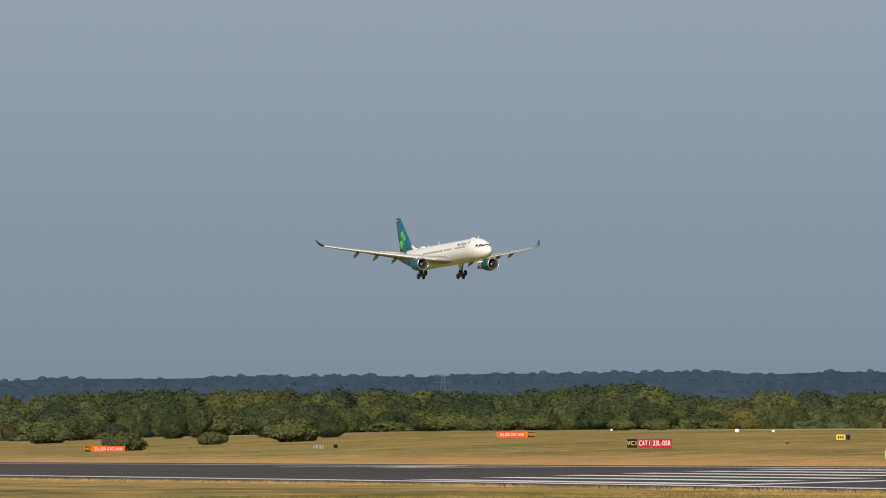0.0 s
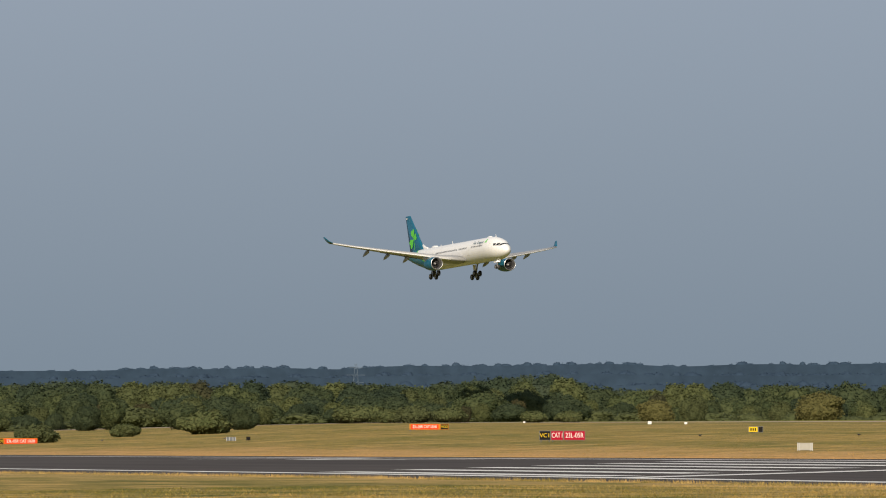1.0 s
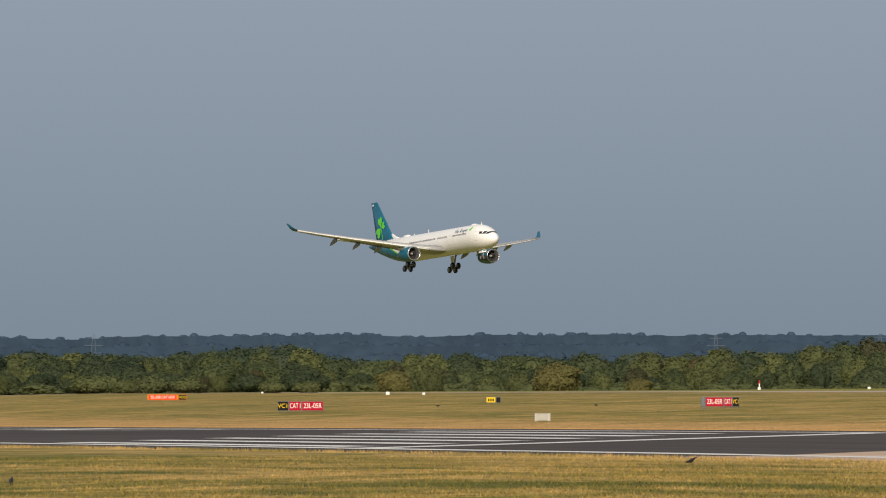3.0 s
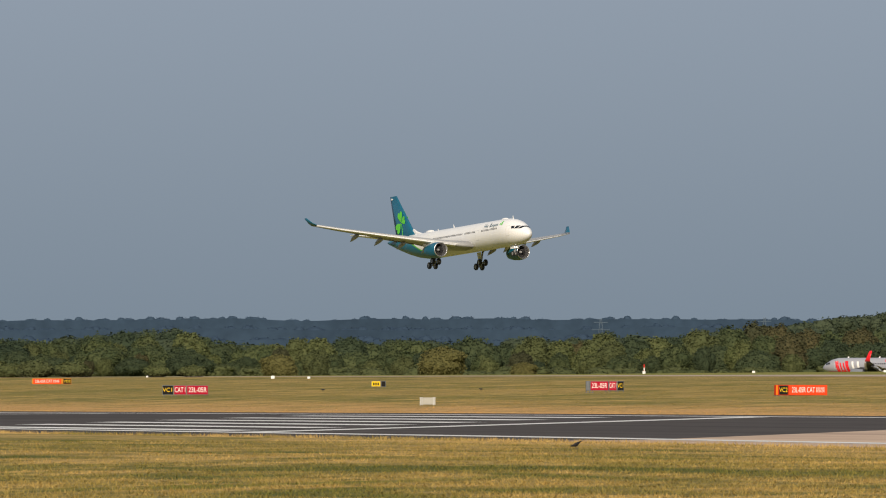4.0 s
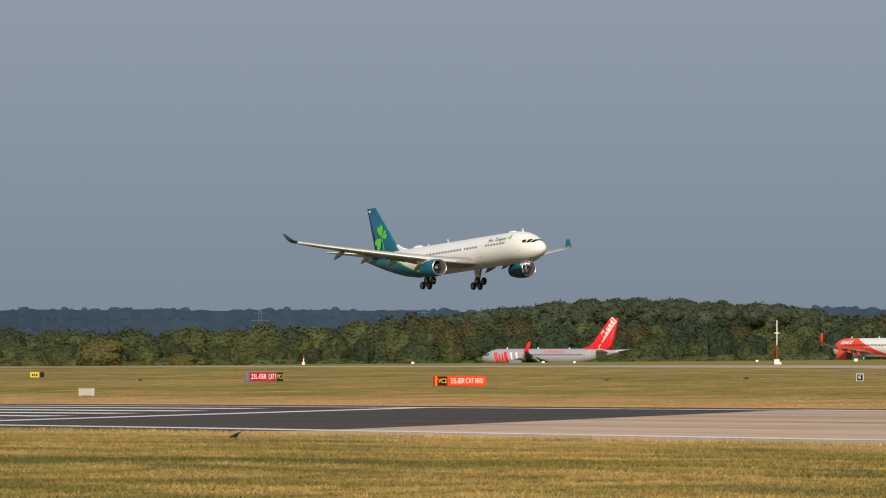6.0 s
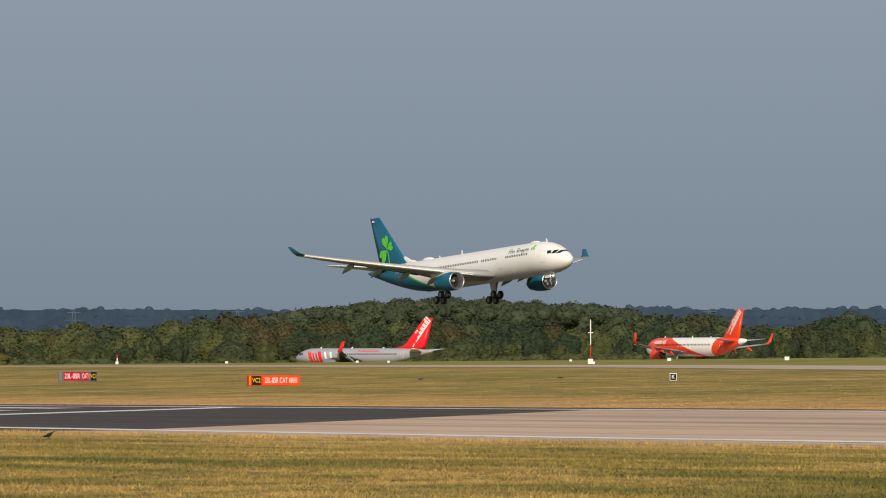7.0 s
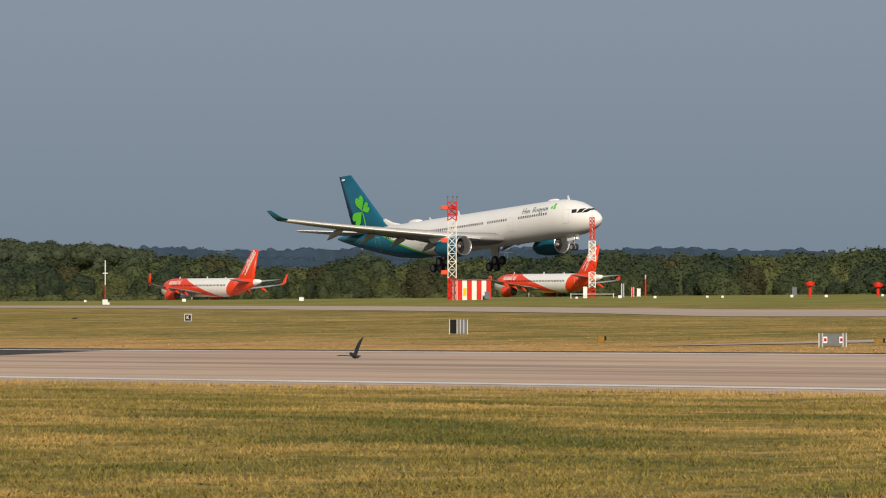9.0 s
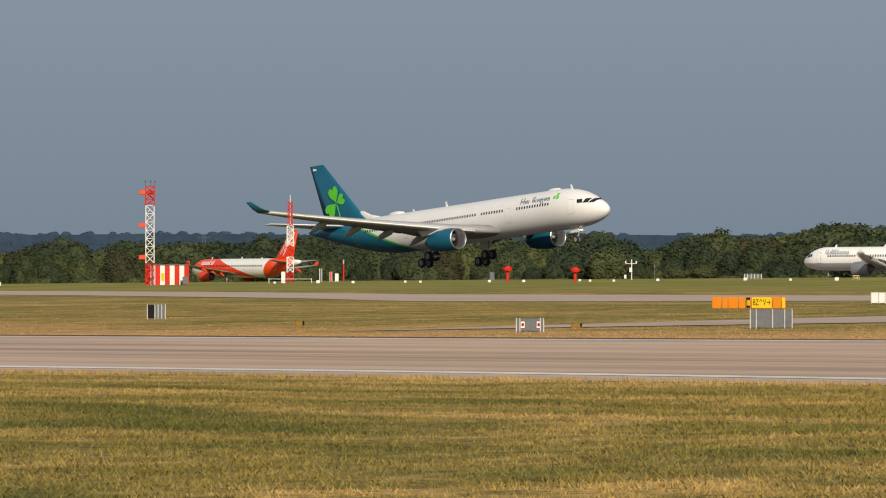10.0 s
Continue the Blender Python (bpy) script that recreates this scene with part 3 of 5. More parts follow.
# ---- aircraft ----
def section(le, y, z, chord, thick, twist=0.0, up=(0, 0, 1)):
    """An aerofoil ring, its nose le metres aft, around the point y, z; up is the way of its thickness."""
    pts = []
    prof = ((0, 0), (0.02, 0.32), (0.1, 0.62), (0.3, 0.8), (0.55, 0.62), (0.8, 0.28), (1, 0.02), (0.8, -0.12), (0.55, -0.3), (0.3, -0.42), (0.1, -0.36), (0.02, -0.2))
    c, s = math.cos(radians(twist)), math.sin(radians(twist))
    for u, v in prof:
        a, h = u * chord, v * thick * chord
        a, h = a * c + h * s, h * c - a * s
        pts.append((-(le + a), y + up[1] * h, z + up[2] * h))
    return pts


def hull(spec, a):
    """The fuselage's radius and centre height, a metres aft."""
    t = spec["body"]
    return tuple(float(np.interp(a, [p[0] for p in t], [p[k] for p in t])) for k in (1, 2))


def skin(spec, a, z, side, proud=0.02):
    """A point on the fuselage's skin, a metres aft, at the height z."""
    r, zc = hull(spec, a)
    w = math.sqrt(max(0.0, r * r - (z - zc) ** 2))
    n = Vector((0, side * w, z - zc)).normalized()
    return Vector((-a, side * w, z)) + n * proud, n


def decal(spec, a0, a1, z0, z1, side, proud=0.02, lean=0.0, n=3):
    """A thin patch that hugs the fuselage between a0 and a1, z0 and z1."""
    bm = bmesh.new()
    rows = []
    n = max(n, math.ceil((z1 - z0) / 0.25))  # fine enough to follow the curve
    for i in range(n + 1):
        z = z0 + (z1 - z0) * i / n
        shift = -lean * (z - z0)
        rows.append([skin(spec, a0 + (a1 - a0) * j / 2 + shift, z, side, proud)[0] for j in range(3)])
    made = [[bm.verts.new(p) for p in r] for r in rows]
    for p, q in zip(made, made[1:]):
        for j in range(2):
            bm.faces.new((p[j], p[j + 1], q[j + 1], q[j]))
    return bm


def wheel(name, parent, x, y, z, r, w):
    bm = bmesh.new()
    prof = ((-0.5, 0.62), (-0.5, 0.88), (-0.36, 0.98), (0, 1.0), (0.36, 0.98), (0.5, 0.88), (0.5, 0.62))
    loft(bm, [[(x + r * v * math.cos(k * math.pi / 12), y + w * u, z + r * v * math.sin(k * math.pi / 12)) for k in range(24)] for u, v in prof], caps=False)
    tyre = part(name, bm, RUBBER, parent, smooth=True)
    bm = bmesh.new()
    loft(bm, [[(x + r * v * math.cos(k * math.pi / 8), y + w * u, z + r * v * math.sin(k * math.pi / 8)) for k in range(16)] for u, v in ((-0.42, 0.2), (-0.4, 0.63), (0.4, 0.63), (0.42, 0.2))])
    return tyre, bm


def gear(name, root, leg, axles, r, w, track):
    """A landing gear leg: a strut from leg[0] to leg[1], and wheels on each axle (x, z)."""
    bm = bmesh.new()
    (x0, y0, z0), (x1, y1, z1) = leg
    beam(bm, (x0, y0, z0), (x1, y1, z1), 0.2 * r + 0.05, 10)
    beam(bm, (x0 + 1.3 * r, y0, z0), (x1, y1, (z0 + z1) / 2), 0.07, 6)
    beam(bm, (x1 + 0.15, y1, z1 + 0.7 * r), (x1 - 0.45, y1, z1 + 1.3 * r), 0.06, 6)
    for x, z in axles:
        beam(bm, (x, y1 - track / 2, z), (x, y1 + track / 2, z), 0.1, 8)
    if len(axles) > 1:
        beam(bm, (axles[0][0], y1, axles[0][1]), (axles[1][0], y1, axles[1][1]), 0.16, 8)
    strut = part(name, bm, GEAR_GREY, root, "grey landing gear leg", smooth=False)
    for x, z in axles:
        for s in (-1, 1):
            tyre, rim = wheel("wheel", strut, x, y1 + s * track / 2, z, r, w)
            rim_mesh = bpy.data.meshes.new("rim")
            bmesh.ops.recalc_face_normals(rim, faces=rim.faces[:])
            keep = bmesh.new()
            keep.from_mesh(tyre.data)
            rim.to_mesh(rim_mesh)
            rim.free()
            before = len(keep.faces)
            keep.from_mesh(rim_mesh)
            keep.faces.ensure_lookup_table()
            for f in keep.faces[before:]:
                f.material_index = 1
            keep.to_mesh(tyre.data)
            keep.free()
            tyre.data.materials.append(GEAR_GREY)
            bpy.data.meshes.remove(rim_mesh)
    return strut


def airliner(name, spec, mats, label):
    """An airliner: nose at the origin, heading +x, z up from the fuselage's centre line."""
    root = tagged(new(name), label, "airplane")
    bm = bmesh.new()
    loft(bm, [ring_x(-a, 0, z, r, r, 48) for a, r, z in spec["body"]])
    part("fuselage", bm, mats["body"], root, smooth=True)
    bm = bmesh.new()
    loft(bm, [[(-a, y, max(z, -hgt)) for _, y, z in ring_x(0, 0, zc, wid, hgt, 28)] for a, wid, hgt, zc in spec["belly"]])
    part("belly_fairing", bm, mats["belly"], root, smooth=True)
    for side in (1, -1):
        bm = bmesh.new()
        loft(bm, [section(le, side * y, z, ch, th) for y, le, ch, z, th in spec["wing"]])
        wing = part("wing", bm, mats["wing"], root, smooth=True)
        bm = bmesh.new()
        loft(bm, [section(le - 0.12 * ch ** 0.5, side * y, z - 0.07 * ch ** 0.5, 0.45 + ch * 0.09, 0.2, 12) for y, le, ch, z, th in spec["wing"][1:]])
        part("slat", bm, PAINT_WHITE, wing, "white leading-edge slat", smooth=True)
        for (ya, lea, cha, za, _), (yb, leb, chb, zb, _) in zip(spec["wing"][1:4], spec["wing"][2:4]):
            bm = bmesh.new()
            k = spec["flap"]
            loft(bm, [section(le + ch * 0.93, side * y, z - 0.015 * ch, ch * 0.26, 0.16, -k) for y, le, ch, z in ((ya + 0.2, lea, cha, za), (yb - 0.2, leb, chb, zb))])
            part("flap", bm, WING_GREY, wing, "grey lowered flap", smooth=True)
        for y in spec["fairings"]:
            le, ch, z = (float(np.interp(y, [q[0] for q in spec["wing"]], [q[k] for q in spec["wing"]])) for k in (1, 2, 3))
            bm = bmesh.new()
            n0, s = le + ch * 0.62, spec["fairing"]
            loft(bm, [ring_x(-(n0 + u * s), side * y, z - 0.03 * ch - dz * s - 0.1 * s ** 0.5, r * s * 0.09, r * s * 0.13, 12) for u, dz, r in ((0, 0.0, 0.1), (0.15, 0.01, 0.8), (0.45, 0.06, 1.0), (0.75, 0.15, 0.75), (1.0, 0.27, 0.08))])
            part("flap_fairing", bm, mats.get("fairing", WING_GREY), wing, smooth=True)
        bm = bmesh.new()
        loft(bm, [section(le, side * y, z, ch, th, up=(0, -side * uy, uz)) for y, le, ch, z, th, uy, uz in spec["winglet"]])
        part("winglet", bm, mats["winglet"], root, smooth=True)
        bm = bmesh.new()
        loft(bm, [section(le, side * y, z, ch, th) for y, le, ch, z, th in spec["stab"]])
        part("tailplane", bm, mats["stab"], root, smooth=True)
        engine(spec["engine"], side, mats, root)
        for a0, a1 in spec["windows"]:
            n = round((a1 - a0) / 0.533)
            for i in range(n):
                a = a0 + (i + 0.5) * (a1 - a0) / n
                part("window", decal(spec, a - 0.13, a + 0.13, spec["sill"], spec["sill"] + 0.36, side, 0.025, n=1), DARK_GLASS, root)
        for a0, a1, z0, z1 in spec["doors"]:
            bm = bmesh.new()
            for q in ((a0, a0 + 0.035, z0, z1), (a1 - 0.035, a1, z0, z1), (a0, a1, z0, z0 + 0.05), (a0, a1, z1 - 0.035, z1)):
                one = decal(spec, *q, side, 0.022)
                me = bpy.data.meshes.new("edge")
                one.to_mesh(me)
                one.free()
                bm.from_mesh(me)
                bpy.data.meshes.remove(me)
            part("door", bm, mats["trim"], root, "outlined cabin door")
    bm = bmesh.new()
    loft(bm, [section(le, 0, z, ch, th, up=(0, 1, 0)) for z, le, ch, th in spec["fin"]])
    part("fin", bm, mats["fin"], root, smooth=True)
    for side in (1, -1):  # flight-deck glazing
        for a0, a1, z0, z1, lean in spec["glazing"]:
            part("cockpit_window", decal(spec, a0, a1, z0, z1, side, 0.03, lean), DARK_GLASS, root)
    for a, h in spec["aerials"]:
        r, zc = hull(spec, a)
        bm = bmesh.new()
        loft(bm, [section(a + q * 0.3, 0, zc + r - 0.05 + q * h, 0.55 - 0.25 * q, 0.12, up=(0, 1, 0)) for q in (0, 1)])
        part("aerial", bm, PAINT_WHITE, root)
    return root


def engine(e, side, mats, root):
    a0, y, z, r, length = e
    y *= side
    prof = ((0.10, 0.80), (0.02, 0.86), (0.0, 0.91), (0.04, 0.96), (0.16, 1.0), (0.4, 1.02), (0.7, 0.94), (1.0, 0.74))
    bm = bmesh.new()
    loft(bm, [ring_x(-(a0 + u * length), y, z, r * v, r * v, 36) for u, v in prof[3:]], caps=False)
    nac = part("nacelle", bm, mats["nacelle"], root, smooth=True)
    bm = bmesh.new()
    loft(bm, [ring_x(-(a0 + u * length), y, z, r * v, r * v, 36) for u, v in ((0.3, 0.78), *prof[:4])], caps=False)
    part("intake_lip", bm, STEEL, nac, "bare metal intake lip", smooth=True)
    bm = bmesh.new()
    loft(bm, [ring_x(-(a0 + 0.29 * length), y, z, r * 0.78, r * 0.78, 24), ring_x(-(a0 + 0.295 * length), y, z, 0.01, 0.01, 24)], caps=False)
    part("fan_disc", bm, RUBBER, nac)
    bm = bmesh.new()
    for i in range(24):
        t = 2 * math.pi * i / 24
        c, s, c2, s2 = math.cos(t), math.sin(t), math.cos(t + 0.17), math.sin(t + 0.17)
        x = -(a0 + 0.25 * length)
        q = [bm.verts.new(v) for v in ((x, y + 0.22 * r * c, z + 0.22 * r * s), (x - 0.16, y + 0.22 * r * c2, z + 0.22 * r * s2), (x - 0.22, y + 0.77 * r * c2, z + 0.77 * r * s2), (x, y + 0.77 * r * c, z + 0.77 * r * s))]
        bm.faces.new(q)
    part("fan", bm, DARK_METAL, nac, "dark fan blades")
    bm = bmesh.new()
    loft(bm, [ring_x(-(a0 + u * length), y, z, r * v, r * v, 20) for u, v in ((0.14, 0.01), (0.18, 0.12), (0.28, 0.24))])
    part("spinner", bm, GEAR_GREY, nac, "grey spinner", smooth=True)
    bm = bmesh.new()
    loft(bm, [ring_x(-(a0 + u * length), y, z, r * v, r * v, 24) for u, v in ((0.9, 0.72), (1.0, 0.62), (1.15, 0.42), (1.3, 0.1))])
    part("exhaust_cone", bm, DARK_METAL, nac, "dark exhaust cone", smooth=True)
    bm = bmesh.new()
    loft(bm, [[(-(a0 + u * length), y - side * w, z + r * v) for u, v in ((0.25, 0.95), (1.35, 0.62), (1.55, 1.25), (0.75, 1.3))] for w in (-0.22, 0.22)])
    part("pylon", bm, mats.get("pylon", mats["wing"]), nac)


def painted(name, base, bands, rough=0.33):
    """Livery paint: along the axis sum = -x*kx + z*kz, each band (kx, kz, start, end, colour) covers what lies between start and end."""
    m = material(name, base, rough, vary=0.06, grain=0.6)
    n, l = m.node_tree.nodes, m.node_tree.links
    b = n["Principled BSDF"]
    c, sp = n.new("ShaderNodeTexCoord"), n.new("ShaderNodeSeparateXYZ")
    l.new(c.outputs["Object"], sp.inputs[0])
    for kx, kz, start, end, colour in bands:
        mx, mz, lo, hi, both = (n.new("ShaderNodeMath") for _ in range(5))
        mx.operation, mx.inputs[1].default_value = "MULTIPLY", -kx
        l.new(sp.outputs["X"], mx.inputs[0])
        mz.operation, mz.inputs[1].default_value = "MULTIPLY_ADD", kz
        l.new(sp.outputs["Z"], mz.inputs[0])
        l.new(mx.outputs[0], mz.inputs[2])
        lo.operation, lo.inputs[1].default_value = "GREATER_THAN", start
        hi.operation, hi.inputs[1].default_value = "LESS_THAN", end
        both.operation = "MULTIPLY"
        l.new(mz.outputs[0], lo.inputs[0])
        l.new(mz.outputs[0], hi.inputs[0])
        l.new(lo.outputs[0], both.inputs[0])
        l.new(hi.outputs[0], both.inputs[1])
        x = n.new("ShaderNodeMix")
        x.data_type = "RGBA"
        l.new(both.outputs[0], x.inputs["Factor"])
        l.new(b.inputs["Base Color"].links[0].from_socket, x.inputs["A"])
        x.inputs["B"].default_value = (*colour, 1)
        l.new(x.outputs["Result"], b.inputs["Base Color"])
    return m


DOOR_TRIM = material("door_seam", (0.52, 0.51, 0.49), 0.5, grain=3)
A330 = dict(
    body=((0.6, 0.05, -0.85), (0.7, 0.34, -0.85), (0.95, 0.66, -0.83), (1.5, 1.06, -0.79), (2.5, 1.56, -0.67), (3.5, 1.95, -0.52), (4.9, 2.38, -0.32), (6.5, 2.64, -0.16), (8.4, 2.79, -0.03), (10.0, 2.82, 0), (24, 2.82, 0), (40.0, 2.82, 0), (44, 2.78, 0.05), (48, 2.52, 0.3), (52, 2.08, 0.7), (56, 1.52, 1.15), (60, 0.86, 1.62), (62.5, 0.4, 1.9), (63.4, 0.15, 1.98)),
    belly=((16.5, 0.3, 0.3, -2.3), (19, 2.0, 1.1, -2.05), (23, 3.0, 1.45, -1.9), (31, 3.1, 1.5, -1.9), (35, 2.6, 1.3, -1.95), (39, 0.6, 0.5, -2.2)),
    wing=((2.2, 20.3, 12.2, -1.9, 0.13), (5.5, 22.2, 10.3, -1.45, 0.12), (9.4, 24.7, 8.3, -0.75, 0.11), (18, 30.2, 5.5, 0.75, 0.1), (25, 34.7, 3.7, 2.05, 0.1), (29.0, 37.3, 2.6, 2.9, 0.1)),
    winglet=((29.0, 37.3, 2.6, 2.9, 0.09, 0.1, 1), (29.55, 38.4, 1.9, 3.45, 0.08, 0.7, 0.7), (30.15, 39.9, 1.0, 4.5, 0.07, 0.95, 0.3)),
    stab=((0.9, 54.0, 5.8, 2.1, 0.07), (9.7, 60.0, 2.0, 3.15, 0.06)),
    fin=((1.8, 47.6, 12.2, 0.02), (2.6, 50.2, 9.3, 0.08), (3.6, 51.6, 8.2, 0.1), (11.5, 59.2, 3.0, 0.09)),
    engine=(20.9, 9.37, -2.73, 1.55, 5.4), flap=20, fairings=(7.6, 12.2, 16.4, 20.8), fairing=4.0,
    windows=((9.4, 16.2), (18.7, 23.5), (24.3, 37.5), (41.0, 48.5)), sill=0.6,
    doors=((5.0, 6.1, -1.0, 1.0), (17.3, 18.4, -1.0, 1.0), (39.0, 39.8, -1.0, 1.0), (50.3, 51.4, -0.9, 1.1)),
    glazing=((2.25, 2.95, 0.28, 0.82, 0.7), (3.0, 3.7, 0.33, 0.9, 0.35), (3.75, 4.5, 0.38, 0.9, -0.3)),
    aerials=((7.2, 0.7), (33.0, 0.75), (40.0, 0.4)),
)
JET_BODY = painted("white_and_teal_paint", (0.72, 0.72, 0.715), ((1, -2.6, 46.4, 90, (0.004, 0.12, 0.19)), (1, -2.6, 45.6, 46.4, (0.10, 0.45, 0.03))))
livery = dict(body=JET_BODY, belly=PAINT_WHITE, wing=WING_GREY, winglet=TEAL, stab=PAINT_WHITE, fin=TEAL, nacelle=TEAL, trim=DOOR_TRIM, pylon=PAINT_WHITE)
landing_jet = airliner("airliner", A330, livery, "white wide-body airliner with teal tail landing, wheels down")
bm = bmesh.new()
bmesh.ops.create_uvsphere(bm, u_segments=20, v_segments=10, radius=1, matrix=Matrix.Translation((-44.0, 0, 2.8)) @ Matrix.Diagonal((1.7, 0.6, 0.42, 1)))
part("radome", bm, PAINT_WHITE, landing_jet, smooth=True)
bm = bmesh.new()
bmesh.ops.create_uvsphere(bm, u_segments=16, v_segments=8, radius=1, matrix=Matrix.Translation((-11.0, 0, 2.78)) @ Matrix.Diagonal((1.3, 0.5, 0.3, 1)))
part("radome", bm, PAINT_WHITE, landing_jet, smooth=True)
for side in (1, -1):
    gear("main_gear", landing_jet, ((-30.6, side * 5.2, -1.7), (-31.93, side * 5.34, -4.66)), ((-31.2, -4.28), (-32.65, -5.08)), 0.70, 0.5, 1.4)
    bm = bmesh.new()
    loft(bm, [[(-30.4, side * 4.6 + d, -2.2), (-32.2, side * 4.6 + d, -2.2), (-32.0, side * 4.8 + d, -3.9), (-30.9, side * 4.8 + d, -3.9)] for d in (0, 0.08)])
    part("gear_door", bm, PAINT_WHITE, landing_jet, "white gear door")
gear("nose_gear", landing_jet, ((-6.8, 0, -2.5), (-7.09, 0, -4.36)), ((-7.09, -4.36),), 0.52, 0.36, 0.72)
for s in (-1, 1):
    bm = bmesh.new()
    box(bm, -7.9, s * 0.5 - 0.03, -3.4, -6.2, s * 0.5 + 0.03, -2.4)
    part("gear_door", bm, PAINT_WHITE, landing_jet, "white gear door")
bm = bmesh.new()
loft(bm, [section(le, 0, z, ch, th, up=(0, 1, 0)) for z, le, ch, th in ((2.3, 45.2, 7.6, 0.07), (3.3, 49.6, 2.6, 0.14), (4.0, 51.2, 0.7, 0.2))])
part("dorsal_fillet", bm, PAINT_WHITE, landing_jet, "white fillet ahead of the fin", smooth=True)
LAMP = bpy.data.materials.new("landing_light")
LAMP.use_nodes = True
LAMP.node_tree.nodes["Principled BSDF"].inputs["Emission Color"].default_value = (1, 0.93, 0.8, 1)
LAMP.node_tree.nodes["Principled BSDF"].inputs["Emission Strength"].default_value = 5
for y in (-0.22, 0.22):
    bm = bmesh.new()
    bmesh.ops.create_uvsphere(bm, u_segments=10, v_segments=6, radius=0.1, matrix=Matrix.Translation((-6.55, y, -3.1)))
    part("landing_light", bm, LAMP, landing_jet, "lit landing light", smooth=True)


def heart(bm, cx, cz, size, turn, y):
    """A heart-shaped leaf in the plane of the fin, its point at cx, cz (metres aft, up)."""
    pts = []
    for i in range(28):
        t = 2 * math.pi * i / 28
        u, v = 16 * math.sin(t) ** 3 / 16, (13 * math.cos(t) - 5 * math.cos(2 * t) - 2 * math.cos(3 * t) - math.cos(4 * t) + 17) / 30
        c, s = math.cos(radians(turn)), math.sin(radians(turn))
        u, v = u * size * 0.42, v * size
        pts.append((-(cx + u * c + v * s), y, cz - u * s + v * c))
    loft(bm, [pts, [(x, y * 1.02, z) for x, y, z in pts]])


for side in (1, -1):
    y = 0.5 if side > 0 else -0.34
    for turn, size in ((18, 2.5), (-68, 1.95), (128, 2.7)):
        bm = bmesh.new()
        heart(bm, 56.6, 5.65, size, turn, y)
        part("emblem_leaf", bm, LEAF_GREEN, landing_jet, "bright green leaf emblem on the fin")
    bm = bmesh.new()
    loft(bm, [[(-(56.4 - 0.28 * k + 0.03 * k * k), y, 5.45 - 0.62 * k), (-(56.65 - 0.28 * k + 0.03 * k * k), y, 5.45 - 0.62 * k), (-(56.65 - 0.28 * k + 0.03 * k * k), 1.02 * y, 5.45 - 0.62 * k), (-(56.4 - 0.28 * k + 0.03 * k * k), 1.02 * y, 5.45 - 0.62 * k)] for k in range(5)])
    part("emblem_stem", bm, LEAF_GREEN, landing_jet)
    # airline lettering as plain strokes, and a small leaf mark
    a = 15.4
    for w, h, low in ((0.75, 1.05, 0), (0.5, 0.62, 0), (0.32, 0.62, 0), (0.0, 0, 0), (0.5, 1.05, 0), (0.2, 0.62, 0), (0.52, 0.62, 0), (0.52, 0.62, 0.3), (0.5, 0.62, 0), (0.45, 0.62, 0)):
        if w:
            for q in (0, 1) if w > 0.4 else (0,):
                p = a - q * (w - 0.16)
                part("lettering", decal(A330, p - 0.16, p, 1.25 - low, 1.25 + 0.8 * h, side, 0.024, -0.2 if side < 0 else -0.2), BLUE_GREY, landing_jet)
            if w > 0.4:
                part("lettering", decal(A330, a - w, a, 1.45 if w < 0.7 else 1.55, 1.58 if w < 0.7 else 1.68, side, 0.024, -0.2), BLUE_GREY, landing_jet)
        a -= w + 0.17 if w else 0.3
    for q, z in ((8.9, 1.4), (8.45, 1.75), (8.3, 1.3)):
        part("emblem", decal(A330, q - 0.42, q, z, z + 0.4, side, 0.024), LEAF_GREEN, landing_jet)
    part("fin_code", (lambda b: (box(b, -61.3, side * 0.2, 10.75, -60.6, side * 0.23, 11.05), b)[1])(bmesh.new()), LETTER_WHITE, landing_jet)


